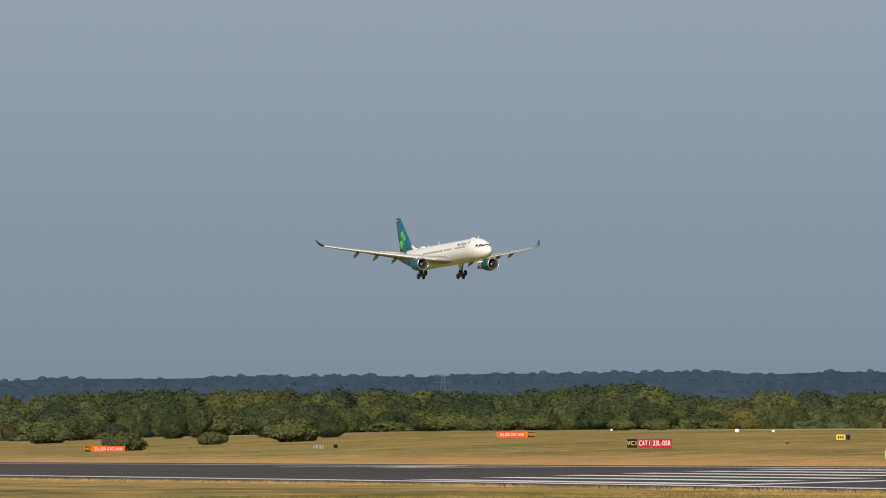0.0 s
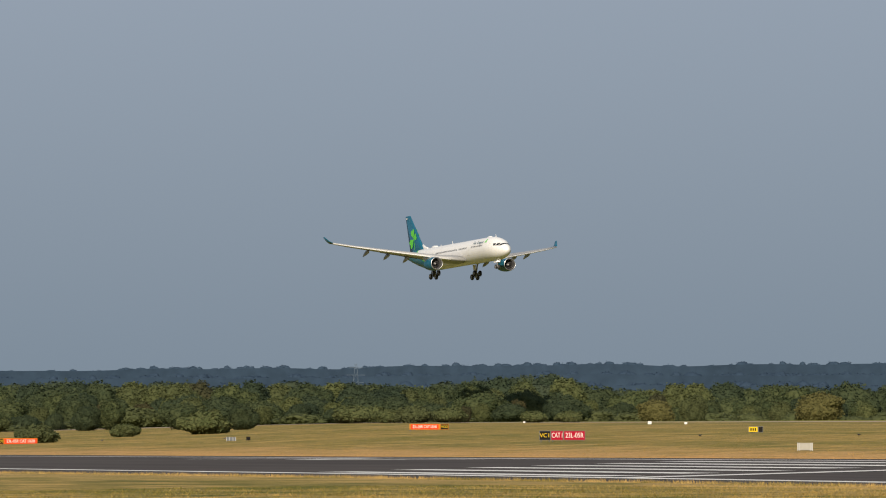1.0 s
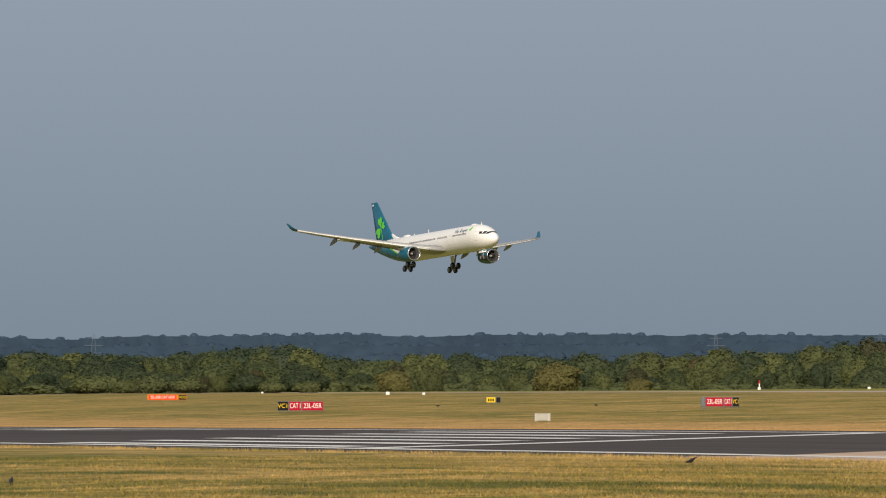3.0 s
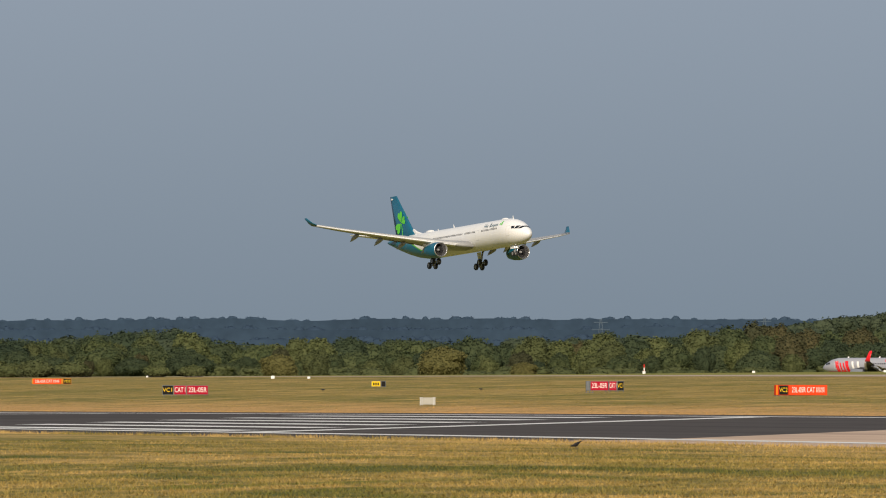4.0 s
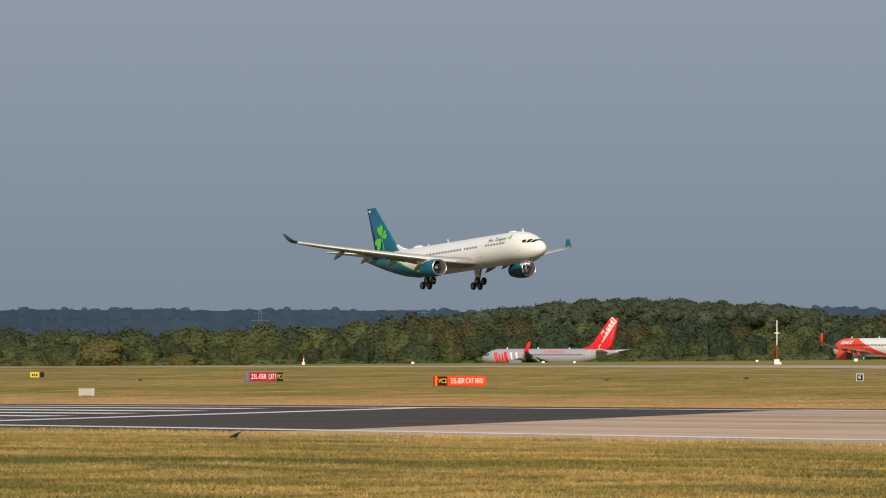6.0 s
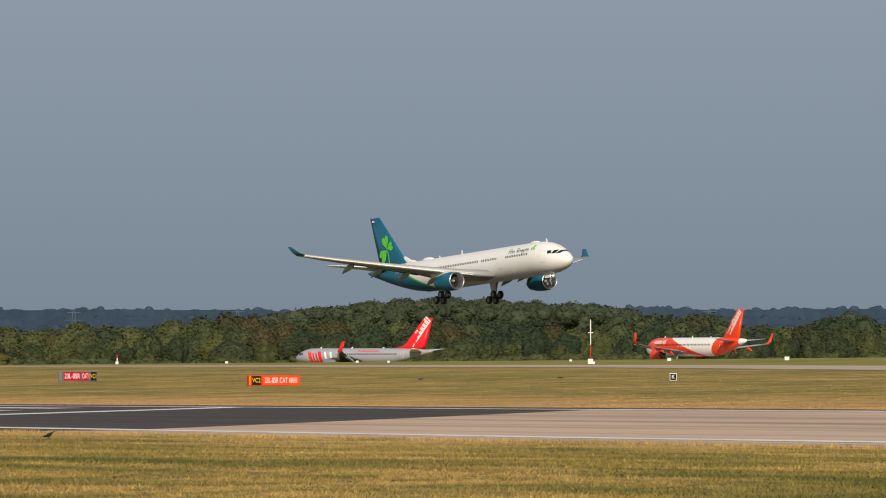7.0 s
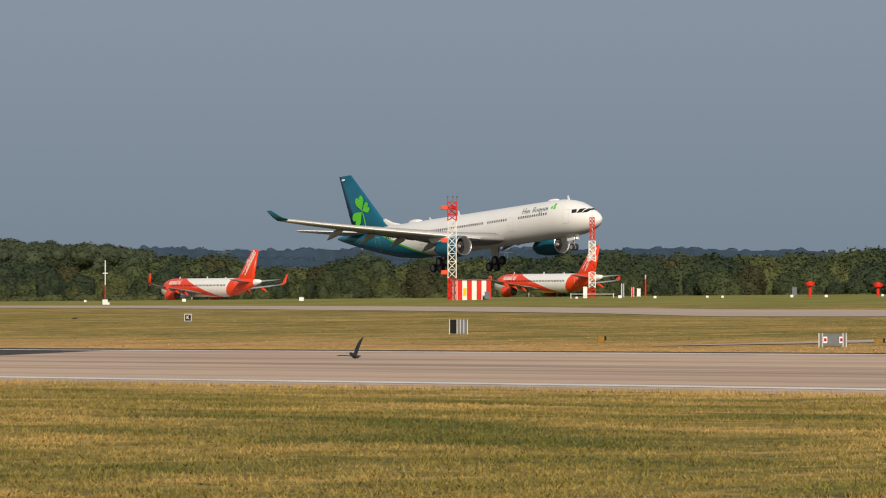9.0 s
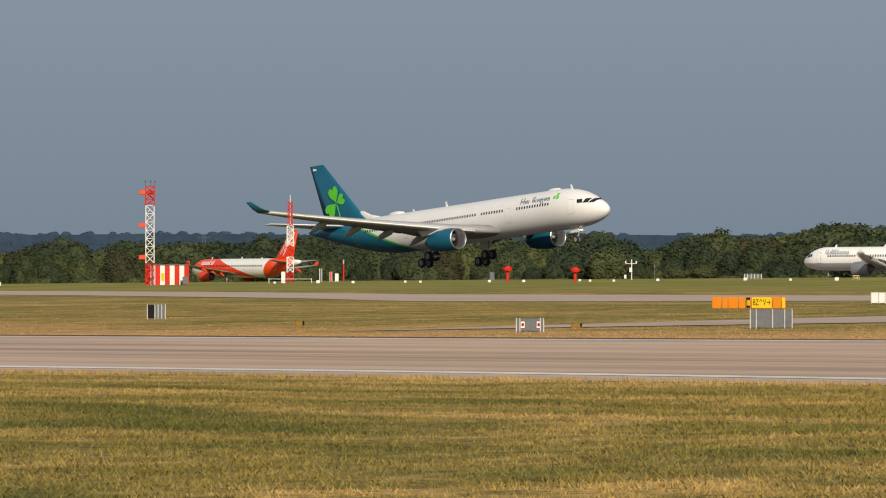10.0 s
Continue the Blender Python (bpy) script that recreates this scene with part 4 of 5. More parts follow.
# ---- the waiting jets ----
A320 = dict(
    body=((0.0, 0.05, -0.55), (0.1, 0.3, -0.54), (0.4, 0.62, -0.5), (1.0, 1.02, -0.40), (2.0, 1.48, -0.24), (3.0, 1.78, -0.1), (4.3, 1.98, 0), (6, 2.03, 0), (24.5, 2.03, 0), (28, 1.88, 0.15), (31, 1.5, 0.5), (34, 1.0, 0.9), (36.5, 0.52, 1.2), (37.5, 0.3, 1.3)),
    belly=((9.5, 0.3, 0.3, -1.6), (12, 1.9, 0.85, -1.45), (19, 1.95, 0.9, -1.45), (22, 0.5, 0.4, -1.6)),
    wing=((1.6, 11.4, 7.0, -1.25, 0.13), (4.0, 12.7, 5.6, -0.95, 0.12), (6.6, 14.2, 4.2, -0.65, 0.11), (11, 16.7, 3.0, -0.15, 0.1), (14.5, 18.7, 2.2, 0.3, 0.1), (17.0, 20.1, 1.6, 0.65, 0.1)),
    winglet=((17.0, 20.1, 1.6, 0.65, 0.09, 0.1, 1), (17.6, 20.6, 1.2, 1.1, 0.08, 0.8, 0.6), (17.9, 21.7, 0.6, 3.0, 0.07, 1, 0.15)),
    stab=((0.7, 31.0, 3.7, 1.1, 0.1), (6.2, 34.8, 1.5, 1.65, 0.09)),
    fin=((1.4, 27.6, 7.6, 0.03), (2.0, 29.2, 6.0, 0.09), (8.0, 34.4, 2.3, 0.09)),
    engine=(10.9, 5.75, -1.75, 1.16, 3.4), flap=4, fairings=(6.2, 9.4, 12.6), fairing=2.6,
    windows=((6.4, 27.0),), sill=0.3,
    doors=((4.2, 5.05, -0.8, 1.05), (30.0, 30.8, -0.5, 1.2), (14.6, 15.1, 0.0, 0.95), (15.8, 16.3, 0.0, 0.95)),
    glazing=((1.5, 1.95, 0.2, 0.72, 0.4), (2.0, 2.5, 0.28, 0.8, 0.25), (2.55, 3.0, 0.36, 0.8, 0.1)),
    aerials=((6.5, 0.45), (17.0, 0.45), (24.0, 0.3)),
)
A320_CEO = dict(A320, winglet=((17.0, 20.1, 1.6, 0.65, 0.09, 0.1, 1), (17.2, 20.4, 1.4, 1.0, 0.08, 0.9, 0.4), (17.25, 21.0, 0.7, 1.5, 0.07, 1, 0.15)))
B738 = dict(
    body=((0.0, 0.05, -0.6), (0.1, 0.28, -0.59), (0.4, 0.56, -0.54), (1.0, 0.92, -0.42), (2.0, 1.34, -0.24), (3.0, 1.62, -0.1), (4.6, 1.86, 0), (6, 1.9, 0), (25.5, 1.9, 0), (29, 1.76, 0.12), (32.5, 1.36, 0.45), (36, 0.8, 0.85), (38.5, 0.42, 1.1), (39.4, 0.22, 1.15)),
    belly=((11, 0.3, 0.3, -1.5), (14, 1.7, 0.75, -1.35), (20, 1.75, 0.8, -1.35), (23, 0.5, 0.4, -1.5)),
    wing=((1.5, 13.0, 7.2, -1.2, 0.13), (4.0, 14.7, 5.4, -0.85, 0.12), (6.2, 16.1, 4.1, -0.55, 0.11), (11, 19.0, 2.9, 0.0, 0.1), (14.5, 21.1, 2.1, 0.5, 0.1), (17.0, 22.6, 1.6, 0.9, 0.1)),
    winglet=((17.0, 22.6, 1.6, 0.9, 0.09, 0.1, 1), (17.5, 23.1, 1.3, 1.3, 0.08, 0.8, 0.6), (17.9, 24.6, 0.7, 3.5, 0.07, 1, 0.15)),
    stab=((0.7, 33.2, 3.6, 1.0, 0.1), (7.1, 37.6, 1.3, 1.75, 0.09)),
    fin=((1.4, 26.4, 11.0, 0.015), (2.4, 31.0, 6.6, 0.08), (3.2, 32.0, 5.8, 0.09), (9.3, 37.0, 2.5, 0.09)),
    engine=(11.4, 4.83, -1.75, 1.02, 3.4), flap=4, fairings=(4.6, 8.2, 11.6), fairing=2.4,
    windows=((15.4, 30.2),), sill=0.25,
    doors=((4.4, 5.25, -0.8, 1.0), (31.2, 32.0, -0.4, 1.25)),
    glazing=((1.5, 1.95, 0.12, 0.62, 0.4), (2.0, 2.5, 0.2, 0.7, 0.25), (2.55, 3.0, 0.28, 0.7, 0.1)),
    aerials=((7.0, 0.4), (16.0, 0.4), (25.0, 0.3)),
)
A321 = dict(A320, body=tuple((a if a < 6.1 else a + 6.9, r, z) for a, r, z in A320["body"]), wing=tuple((y, le + 4.2, ch, z, t) for y, le, ch, z, t in A320["wing"]),
            belly=tuple((a + 4.2, w, h, z) for a, w, h, z in A320["belly"]), winglet=tuple((y, le + 4.2, *q) for y, le, *q in A320_CEO["winglet"]),
            stab=tuple((y, le + 6.9, *q) for y, le, *q in A320["stab"]), fin=tuple((z, le + 6.9, *q) for z, le, *q in A320["fin"]), engine=(15.1, 5.75, -1.75, 1.16, 3.4),
            windows=((6.4, 12.6), (14.4, 33.0)), doors=((4.2, 5.05, -0.8, 1.05), (13.1, 13.8, -0.8, 1.0), (36.9, 37.7, -0.5, 1.2)))

ORANGE_RGB = (0.72, 0.05, 0.008)
EASY_BODY = painted("white_and_orange_paint", (0.76, 0.76, 0.74), ((1, 3.4, -50, 17.2, ORANGE_RGB), (1, 9.4, -90, 3.6, (0.74, 0.74, 0.73)), (1, 0, -5, 1.7, (0.6, 0.61, 0.62)), (1, -0.5, 27.4, 90, ORANGE_RGB), (1, 0, 35.6, 90, (0.74, 0.74, 0.73))))
easy = dict(body=EASY_BODY, belly=PAINT_WHITE, wing=WING_GREY, winglet=ORANGE, stab=WING_GREY, fin=ORANGE, nacelle=ORANGE, trim=PAINT_WHITE, fairing=ORANGE)
JET2_BODY = painted("silver_and_red_paint", (0.30, 0.305, 0.34), ((0, -1, 1.45, 90, (0.6, 0.02, 0.025)),), 0.35)
jet2 = dict(body=JET2_BODY, belly=SILVER, wing=DARK_METAL, winglet=JET_RED, stab=PAINT_WHITE, fin=JET_RED, nacelle=SILVER, trim=PAINT_WHITE, fairing=SILVER)
LH_BODY = painted("white_and_grey_paint", (0.84, 0.84, 0.82), ((0, -1, 0.75, 90, (0.28, 0.30, 0.33)),))
lh = dict(body=LH_BODY, belly=GREY_BOX, wing=WING_GREY, winglet=PAINT_WHITE, stab=WING_GREY, fin=BLUE_GREY, nacelle=SILVER, trim=GREY_BOX)


def waiting(name, spec, mats, label, x, y, heading, height):
    """An airliner that stands on its wheels on the far taxiway."""
    jet = airliner(name, spec, mats, label)
    w0 = spec["wing"][1]
    mx = -(w0[1] + w0[2] * 0.75)
    for side in (1, -1):
        gear("main_gear", jet, ((mx, side * 3.6, -1.0), (mx, side * 3.8, -height + 0.58)), ((mx, -height + 0.58),), 0.58, 0.42, 0.9)
    gear("nose_gear", jet, ((-5.2, 0, -1.6), (-5.1, 0, -height + 0.4)), ((-5.1, -height + 0.4),), 0.4, 0.24, 0.5)
    h = radians(heading)
    mid = -0.45 * spec["body"][-1][0]
    ground_z = level(x + mid * math.cos(h), y + mid * math.sin(h))
    jet.matrix_basis = pose(x, y, ground_z + 0.04 + height, 0, 0, heading)
    return jet


def word(spec, jet, a, z, strokes, mat, height, side=1, lean=0.25, bold=0.2):
    """Plain strokes in place of a name, from a forward, along the skin."""
    for w, h in strokes:
        for q in (0, 1) if w > 2 * bold else (0,):
            p = a + q * (w - bold)
            part("lettering", decal(spec, p, p + bold, z, z + height * h, side, 0.024, lean), mat, jet)
        if w > 2 * bold:
            part("lettering", decal(spec, a, a + w, z, z + bold, side, 0.026, lean), mat, jet)
        a += w + bold * 0.8


def fin_word(jet, x0, z0, x1, z1, n, size, mat):
    """Plain blocks in place of a name, climbing the fin."""
    for side in (1, -1):
        for i in range(n):
            t = i / (n - 1)
            x, z = x0 + (x1 - x0) * t, z0 + (z1 - z0) * t
            bm = bmesh.new()
            turn = Matrix.Translation((-x, side * (0.34 - 0.14 * t), z)) @ Matrix.Rotation(math.atan2(z1 - z0, x1 - x0) * 0.999, 4, "Y")
            hgt = size * (1.35 if i % 4 == 3 else 1.0)
            for dx in (-0.26, 0.2):
                bmesh.ops.create_cube(bm, size=1, matrix=turn @ Matrix.Translation((dx * size, 0, (hgt - size) / 2)) @ Matrix.Diagonal((size * 0.24, 0.04, hgt, 1)))
            bmesh.ops.create_cube(bm, size=1, matrix=turn @ Matrix.Translation((0, 0, -size * 0.36)) @ Matrix.Diagonal((size * 0.6, 0.05, size * 0.22, 1)))
            part("lettering", bm, mat, jet)


first_easy = waiting("airliner", A320, easy, "white and orange airliner with upturned wing tips, waiting", -932.5, 655.8, 178.75, 3.75)
second_easy = waiting("airliner", A320_CEO, easy, "white and orange airliner behind the lattice monitor mast", -875.4, 703.4, 178.0, 3.75)
for jet in (first_easy, second_easy):
    word(A320, jet, 5.4, 0.72, ((0.55, 0.7), (0.55, 0.7), (0.5, 0.7), (0.55, 0.7), (0.4, 1.0), (0.55, 0.7), (0.4, 1.0)), LETTER_WHITE, 1.05)
    fin_word(jet, 31.7, 2.9, 35.3, 7.3, 7, 1.15, LETTER_WHITE)
silver_jet = waiting("airliner", B738, jet2, "silver airliner with red tail and red lettering, waiting", -1102.1, 668.6, 206.4, 3.2)
word(B738, silver_jet, 5.2, -1.6, ((0.9, 1.0), (1.3, 0.85), (0.85, 1.0)), JET_RED, 2.7, bold=0.42)
word(B738, silver_jet, 9.9, -1.6, ((2.1, 1.0),), LETTER_WHITE, 2.6, bold=0.55)
word(B738, silver_jet, 19.0, 0.95, ((0.5, 1), (0.5, 0.7), (0.4, 0.7), (0.4, 1), (0.5, 0.7), (0.5, 1), (0.4, 0.7), (0.5, 1), (0.5, 0.7), (0.4, 0.7), (0.5, 0.7)), JET_RED, 0.55, bold=0.12)
fin_word(silver_jet, 33.8, 2.9, 38.2, 8.5, 8, 1.35, LETTER_WHITE)
grey_jet = waiting("airliner", A321, lh, "white airliner with grey belly and dark lettering, waiting", -627.2, 638.5, 186.5, 3.75)
word(A321, grey_jet, 6.0, 0.75, ((0.5, 1.0), (0.5, 0.7), (0.35, 1.0), (0.35, 0.9), (0.5, 1.0), (0.5, 0.7), (0.5, 0.7), (0.45, 0.7), (0.5, 0.7)), BLUE_GREY, 0.8, bold=0.13)
# ---- airfield signs ----
def lettered(text, size, mat, parent, at, width=None):
    """Flat raised letters, set upright, facing -y."""
    curve = bpy.data.curves.new("letters", "FONT")
    curve.body, curve.size, curve.align_x, curve.align_y, curve.extrude = text, size, "CENTER", "CENTER", 0.008
    temp = bpy.data.objects.new("letters", curve)
    scene.collection.objects.link(temp)
    bpy.context.view_layer.update()
    me = bpy.data.meshes.new_from_object(temp.evaluated_get(bpy.context.evaluated_depsgraph_get()))
    bpy.data.objects.remove(temp)
    me.materials.clear()
    me.materials.append(mat)
    span = max(v.co.x for v in me.vertices) - min(v.co.x for v in me.vertices)
    f = width / span if width else 1.0
    me.transform(Matrix.Translation(at) @ Matrix.Rotation(radians(90), 4, "X") @ Matrix.Diagonal((f, 1, 1, 1)))
    ob = new("lettering", me)
    ob.parent = parent
    return ob


def sign(x, y, turn, panels, height, label, legs=0.18, thick=0.22, cap=None):
    """A lit guidance sign: panels (width, face, text, ink) side by side on short legs, facing -y in its own space, first panel at its origin."""
    root = tagged(new("airfield_sign"), label, "sign", "airfield guidance signs")
    u = 0.0
    for w, face, text, ink in panels:
        bm = bmesh.new()
        box(bm, u, 0, legs, u + w - 0.03, thick, legs + height)
        bmesh.ops.bevel(bm, geom=bm.edges[:], offset=0.015, segments=1, affect="EDGES")
        housing = part("housing", bm, cap or GREY_BOX, root)
        bm = bmesh.new()
        box(bm, u + 0.04, -0.012, legs + 0.04, u + w - 0.07, 0.002, legs + height - 0.04)
        part("face", bm, face, housing)
        if text:
            lettered(text, height * (0.62 if ink is SIGN_YELLOW else 0.74), ink, housing, (u + w / 2 - 0.015, -0.014, legs + height * 0.5), (w - 0.03) * (0.84 if len(text) > 1 else 0.42))
        elif ink:
            bm = bmesh.new()
            for i in range(3):
                box(bm, u + w * (0.2 + 0.22 * i), -0.02, legs + height * 0.25, u + w * (0.34 + 0.22 * i), -0.012, legs + height * 0.72)
            part("marking", bm, ink, housing)
        for q in (0.15, 0.85):
            bm = bmesh.new()
            beam(bm, (u + w * q, thick / 2, -0.1), (u + w * q, thick / 2, legs + 0.02), 0.035, 6)
            box(bm, u + w * q - 0.1, 0, -0.04, u + w * q + 0.1, thick, 0.03)
            part("leg", bm, GREY_BOX, root)
        u += w
    root.matrix_basis = pose(x, y, level(x, y), 0, 0, turn)
    return root


R_, O_, B_, Y_, W_ = SIGN_RED, SIGN_ORANGE, SIGN_BLACK, SIGN_YELLOW, LETTER_WHITE
sign(-436.1, 193.9, 66, ((1.06, B_, "VC1", Y_), (1.18, R_, "CAT I", W_), (2.0, R_, "23L-05R", W_)), 0.88, "black and red runway holding point sign on dry grass")
sign(-602.9, 196.0, 76, ((0.85, B_, "VD2", Y_), (4.1, O_, "23L-05R CAT I/II/III", W_)), 0.72, "black and orange holding point sign in long grass", 0.05, cap=SIGN_AMBER)
sign(-596.3, 247.5, 66, ((0.12, SIGN_AMBER, "", None), (3.55, O_, "23L-05R CAT I/II/III", W_), (0.16, SIGN_AMBER, "", None), (1.05, B_, "VD2", Y_)), 0.7, "orange and black holding point sign near the bushes", 0.1, cap=SIGN_AMBER)
sign(-474.9, 234.4, 64, ((1.0, Y_, "", B_), (0.52, B_, "", None)), 0.6, "small yellow and black taxiway sign", 0.05)
sign(-386.6, 211.1, 71, ((0.36, GREY_BOX, "", None), (1.6, R_, "23L-05R", W_), (0.72, R_, "CAT I", W_), (0.62, B_, "VC1", Y_)), 0.82, "red and black runway holding point sign")
sign(-339.4, 201.7, 74, ((0.22, SIGN_AMBER, "", None), (0.8, B_, "VC2", Y_), (3.05, O_, "23L-05R CAT I/II/III", W_)), 0.78, "black and orange holding point sign with amber end", 0.06, 0.5, cap=SIGN_ORANGE)
sign(-316.1, 224.3, 55, ((0.55, B_, "K", W_),), 0.55, "small black and white location sign", 0.1, cap=LETTER_WHITE)
sign(-235.2, 231.1, 45, ((0.62, SIGN_AMBER, "", None), (0.4, SIGN_AMBER, "", None), (0.66, SIGN_AMBER, "", None), (0.44, SIGN_AMBER, "", None), (0.36, B_, "", Y_), (1.35, Y_, "BZ\u2191V\u2192", B_), (0.55, SIGN_AMBER, "", None), (0.3, SIGN_YELLOW, "", None)), 0.74, "amber and yellow direction sign on the grass", 0.06, cap=SIGN_AMBER)
sign(-383.5, 397.7, 44, ((0.7, B_, "", Y_),), 0.5, "small black sign in a white frame by the far road", 0.12, cap=LETTER_WHITE)


# ---- cabinets and boxes ----
def cabinet(x, y, turn, w, h, d, panel, post, posts, label, squares=False, dark=0.0):
    """A field cabinet of flat panels between pale uprights."""
    root = tagged(new("equipment_cabinet"), label, "cabinet")
    n = len(posts) - 1
    for i in range(n):
        bm = bmesh.new()
        box(bm, posts[i] * w, 0, 0.06, posts[i + 1] * w, d, h * (0.95 if i % 2 else 0.97))
        bmesh.ops.bevel(bm, geom=bm.edges[:], offset=0.012, segments=1, affect="EDGES")
        part("panel", bm, SIGN_BLACK if dark and i == 0 else panel, root)
    for q in posts:
        bm = bmesh.new()
        box(bm, q * w - 0.026, -0.05, -0.1, q * w + 0.026, 0.03, h)
        part("post", bm, post, root)
        bm = bmesh.new()
        box(bm, q * w - 0.03, d - 0.03, -0.1, q * w + 0.03, d + 0.03, h * 0.98)
        part("post", bm, post, root)
    bm = bmesh.new()
    box(bm, -0.02, -0.02, h * 0.97, w + 0.02, d + 0.02, h * 0.99)
    part("lid", bm, panel, root)
    if squares:
        for q in (0.22, 0.78):
            bm = bmesh.new()
            box(bm, q * w - 0.09, -0.022, h * 0.3, q * w + 0.09, -0.006, h * 0.75)
            board = part("board", bm, MAST_WHITE, root)
            bm = bmesh.new()
            box(bm, q * w - 0.06, -0.03, h * 0.42, q * w + 0.06, -0.02, h * 0.64)
            part("marker", bm, SIGN_RED, board, "red square marker")
    root.matrix_basis = pose(x, y, level(x, y), 0, 0, turn)
    return root


cabinet(-335.6, 169.6, 63, 1.12, 0.6, 0.35, PALE_BOX, POST_GREY, (0, 0.12, 0.85, 0.95), "white slatted equipment box on the grass")
cabinet(-536.8, 201.0, 69, 1.0, 0.5, 0.3, GREY_BOX, POST_GREY, (0, 0.3, 0.7, 1), "grey equipment box with pale posts")
cabinet(-535.9, 203.0, 69, 0.4, 0.45, 0.3, SIGN_BLACK, SIGN_BLACK, (0, 0.5, 1), "small dark box beside the grey one")
cabinet(-239.0, 188.6, 52, 1.05, 0.88, 0.4, GREY_BOX, POST_GREY, (0, 0.42, 0.6, 0.8, 1), "grey and black equipment cabinet with white posts", dark=1.0)
cabinet(-172.6, 172.1, 45, 1.95, 0.92, 0.45, GREY_BOX, POST_GREY, (0, 0.14, 0.53, 0.82, 1), "dark grey equipment cabinet with white posts")
cabinet(-178.1, 162.3, 47, 1.32, 0.66, 0.5, GREY_BOX, POST_GREY, (0, 0.12, 0.84, 0.95), "grey equipment cabinet with red square markers", squares=True)
cabinet(-248.3, 259.3, 44, 1.3, 0.8, 0.5, MAST_WHITE, POST_GREY, (0, 0.4, 0.75, 1), "white equipment cabinet by the taxiway")
cabinet(-494.9, 417.8, 50, 0.3, 1.7, 0.3, GREY_BOX, MAST_WHITE, (0, 1), "grey equipment cabinet near the masts")
cabinet(-494.2, 418.9, 50, 0.26, 1.25, 0.3, MAST_RED, MAST_WHITE, (0, 1), "red and white equipment cabinet")
cabinet(-493.4, 419.1, 50, 0.4, 1.05, 0.4, MAST_WHITE, MAST_WHITE, (0, 1), "white equipment cabinet near the masts")
cabinet(-454.1, 409.6, 48, 0.5, 1.15, 0.4, GREY_BOX, GREY_BOX, (0, 1), "narrow grey equipment cabinet")
cabinet(-421.6, 419.4, 45, 1.95, 0.62, 0.3, GREY_BOX, MAST_WHITE, (0, 0.2, 0.4, 0.6, 0.8, 1), "low grey barrier with white posts")
for x, y, turn, w, h in ((-201.6, 168.6, 50, 0.36, 0.34), (-183.2, 170.5, 47, 0.44, 0.24)):
    root = tagged(new("marker_box"), "small weathered amber marker box in the grass", "box")
    bm = bmesh.new()
    box(bm, 0, 0, -0.05, w, 0.3, h)
    bmesh.ops.bevel(bm, geom=bm.edges[:], offset=0.02, segments=1, affect="EDGES")
    part("body", bm, AMBER_WORN, root)
    bm = bmesh.new()
    box(bm, w - 0.02, 0.02, h * 0.4, w + 0.1, 0.2, h * 1.05)
    part("lamp", bm, SIGN_BLACK, root, "dark lamp head")
    root.matrix_basis = pose(x, y, level(x, y), 0, 0, turn)

# small white light fittings along the crest and taxiway
for x, y, s in ((-612.4, 288.0, 0.5), (-600.5, 287.5, 0.36), (-680, 300, 0.3), (-470, 402, 0.35), (-464, 405, 0.3), (-459, 403, 0.3), (-448, 404, 0.35), (-441, 403, 0.35), (-438, 409, 0.3), (-432, 405, 0.3), (-427, 404, 0.3), (-424, 408, 0.35), (-411, 409, 0.4), (-400, 405, 0.3), (-392, 404, 0.45), (-480, 405, 0.45), (-487, 404, 0.3), (-561, 398, 0.5), (-640, 404, 0.35), (-590, 402, 0.35), (-535, 398, 0.6), (-700, 412, 0.45), (-655, 408, 0.4), (-512.5, 352.5, 0.35)):
    root = tagged(new("edge_light"), "small white light fitting on the grass", "light fitting", "small light fittings")
    bm = bmesh.new()
    box(bm, -s / 2, -0.12, -0.05, s / 2, 0.12, s * 0.75)
    bmesh.ops.bevel(bm, geom=bm.edges[:], offset=0.03, segments=1, affect="EDGES")
    part("housing", bm, MAST_WHITE, root)
    bm = bmesh.new()
    beam(bm, (0, 0, s * 0.7), (0, 0, s * 0.95), 0.05, 8, 0.035)
    part("lamp", bm, GREY_BOX, root)
    root.matrix_basis = pose(x, y, level(x, y), 0, 0, 55)


# ---- masts and aerials ----
def lattice(root, half, z0, z1, bay, mat, r=0.06, name="lattice"):
    """Four corner tubes with crossed braces, from z0 to z1."""
    bm = bmesh.new()
    corners = [(half, half), (-half, half), (-half, -half), (half, -half)]
    for cx, cy in corners:
        beam(bm, (cx, cy, z0), (cx, cy, z1), r, 6)
    n = max(1, round((z1 - z0) / bay))
    for i in range(n):
        a, b = z0 + (z1 - z0) * i / n, z0 + (z1 - z0) * (i + 1) / n
        for (px, py), (qx, qy) in zip(corners, corners[1:] + corners[:1]):
            lo, hi = ((px, py, a), (qx, qy, b)) if i % 2 else ((qx, qy, a), (px, py, b))
            beam(bm, lo, hi, r * 0.75, 5)
            beam(bm, (px, py, b), (qx, qy, b), r * 0.6, 5)
    return part(name, bm, mat, root)


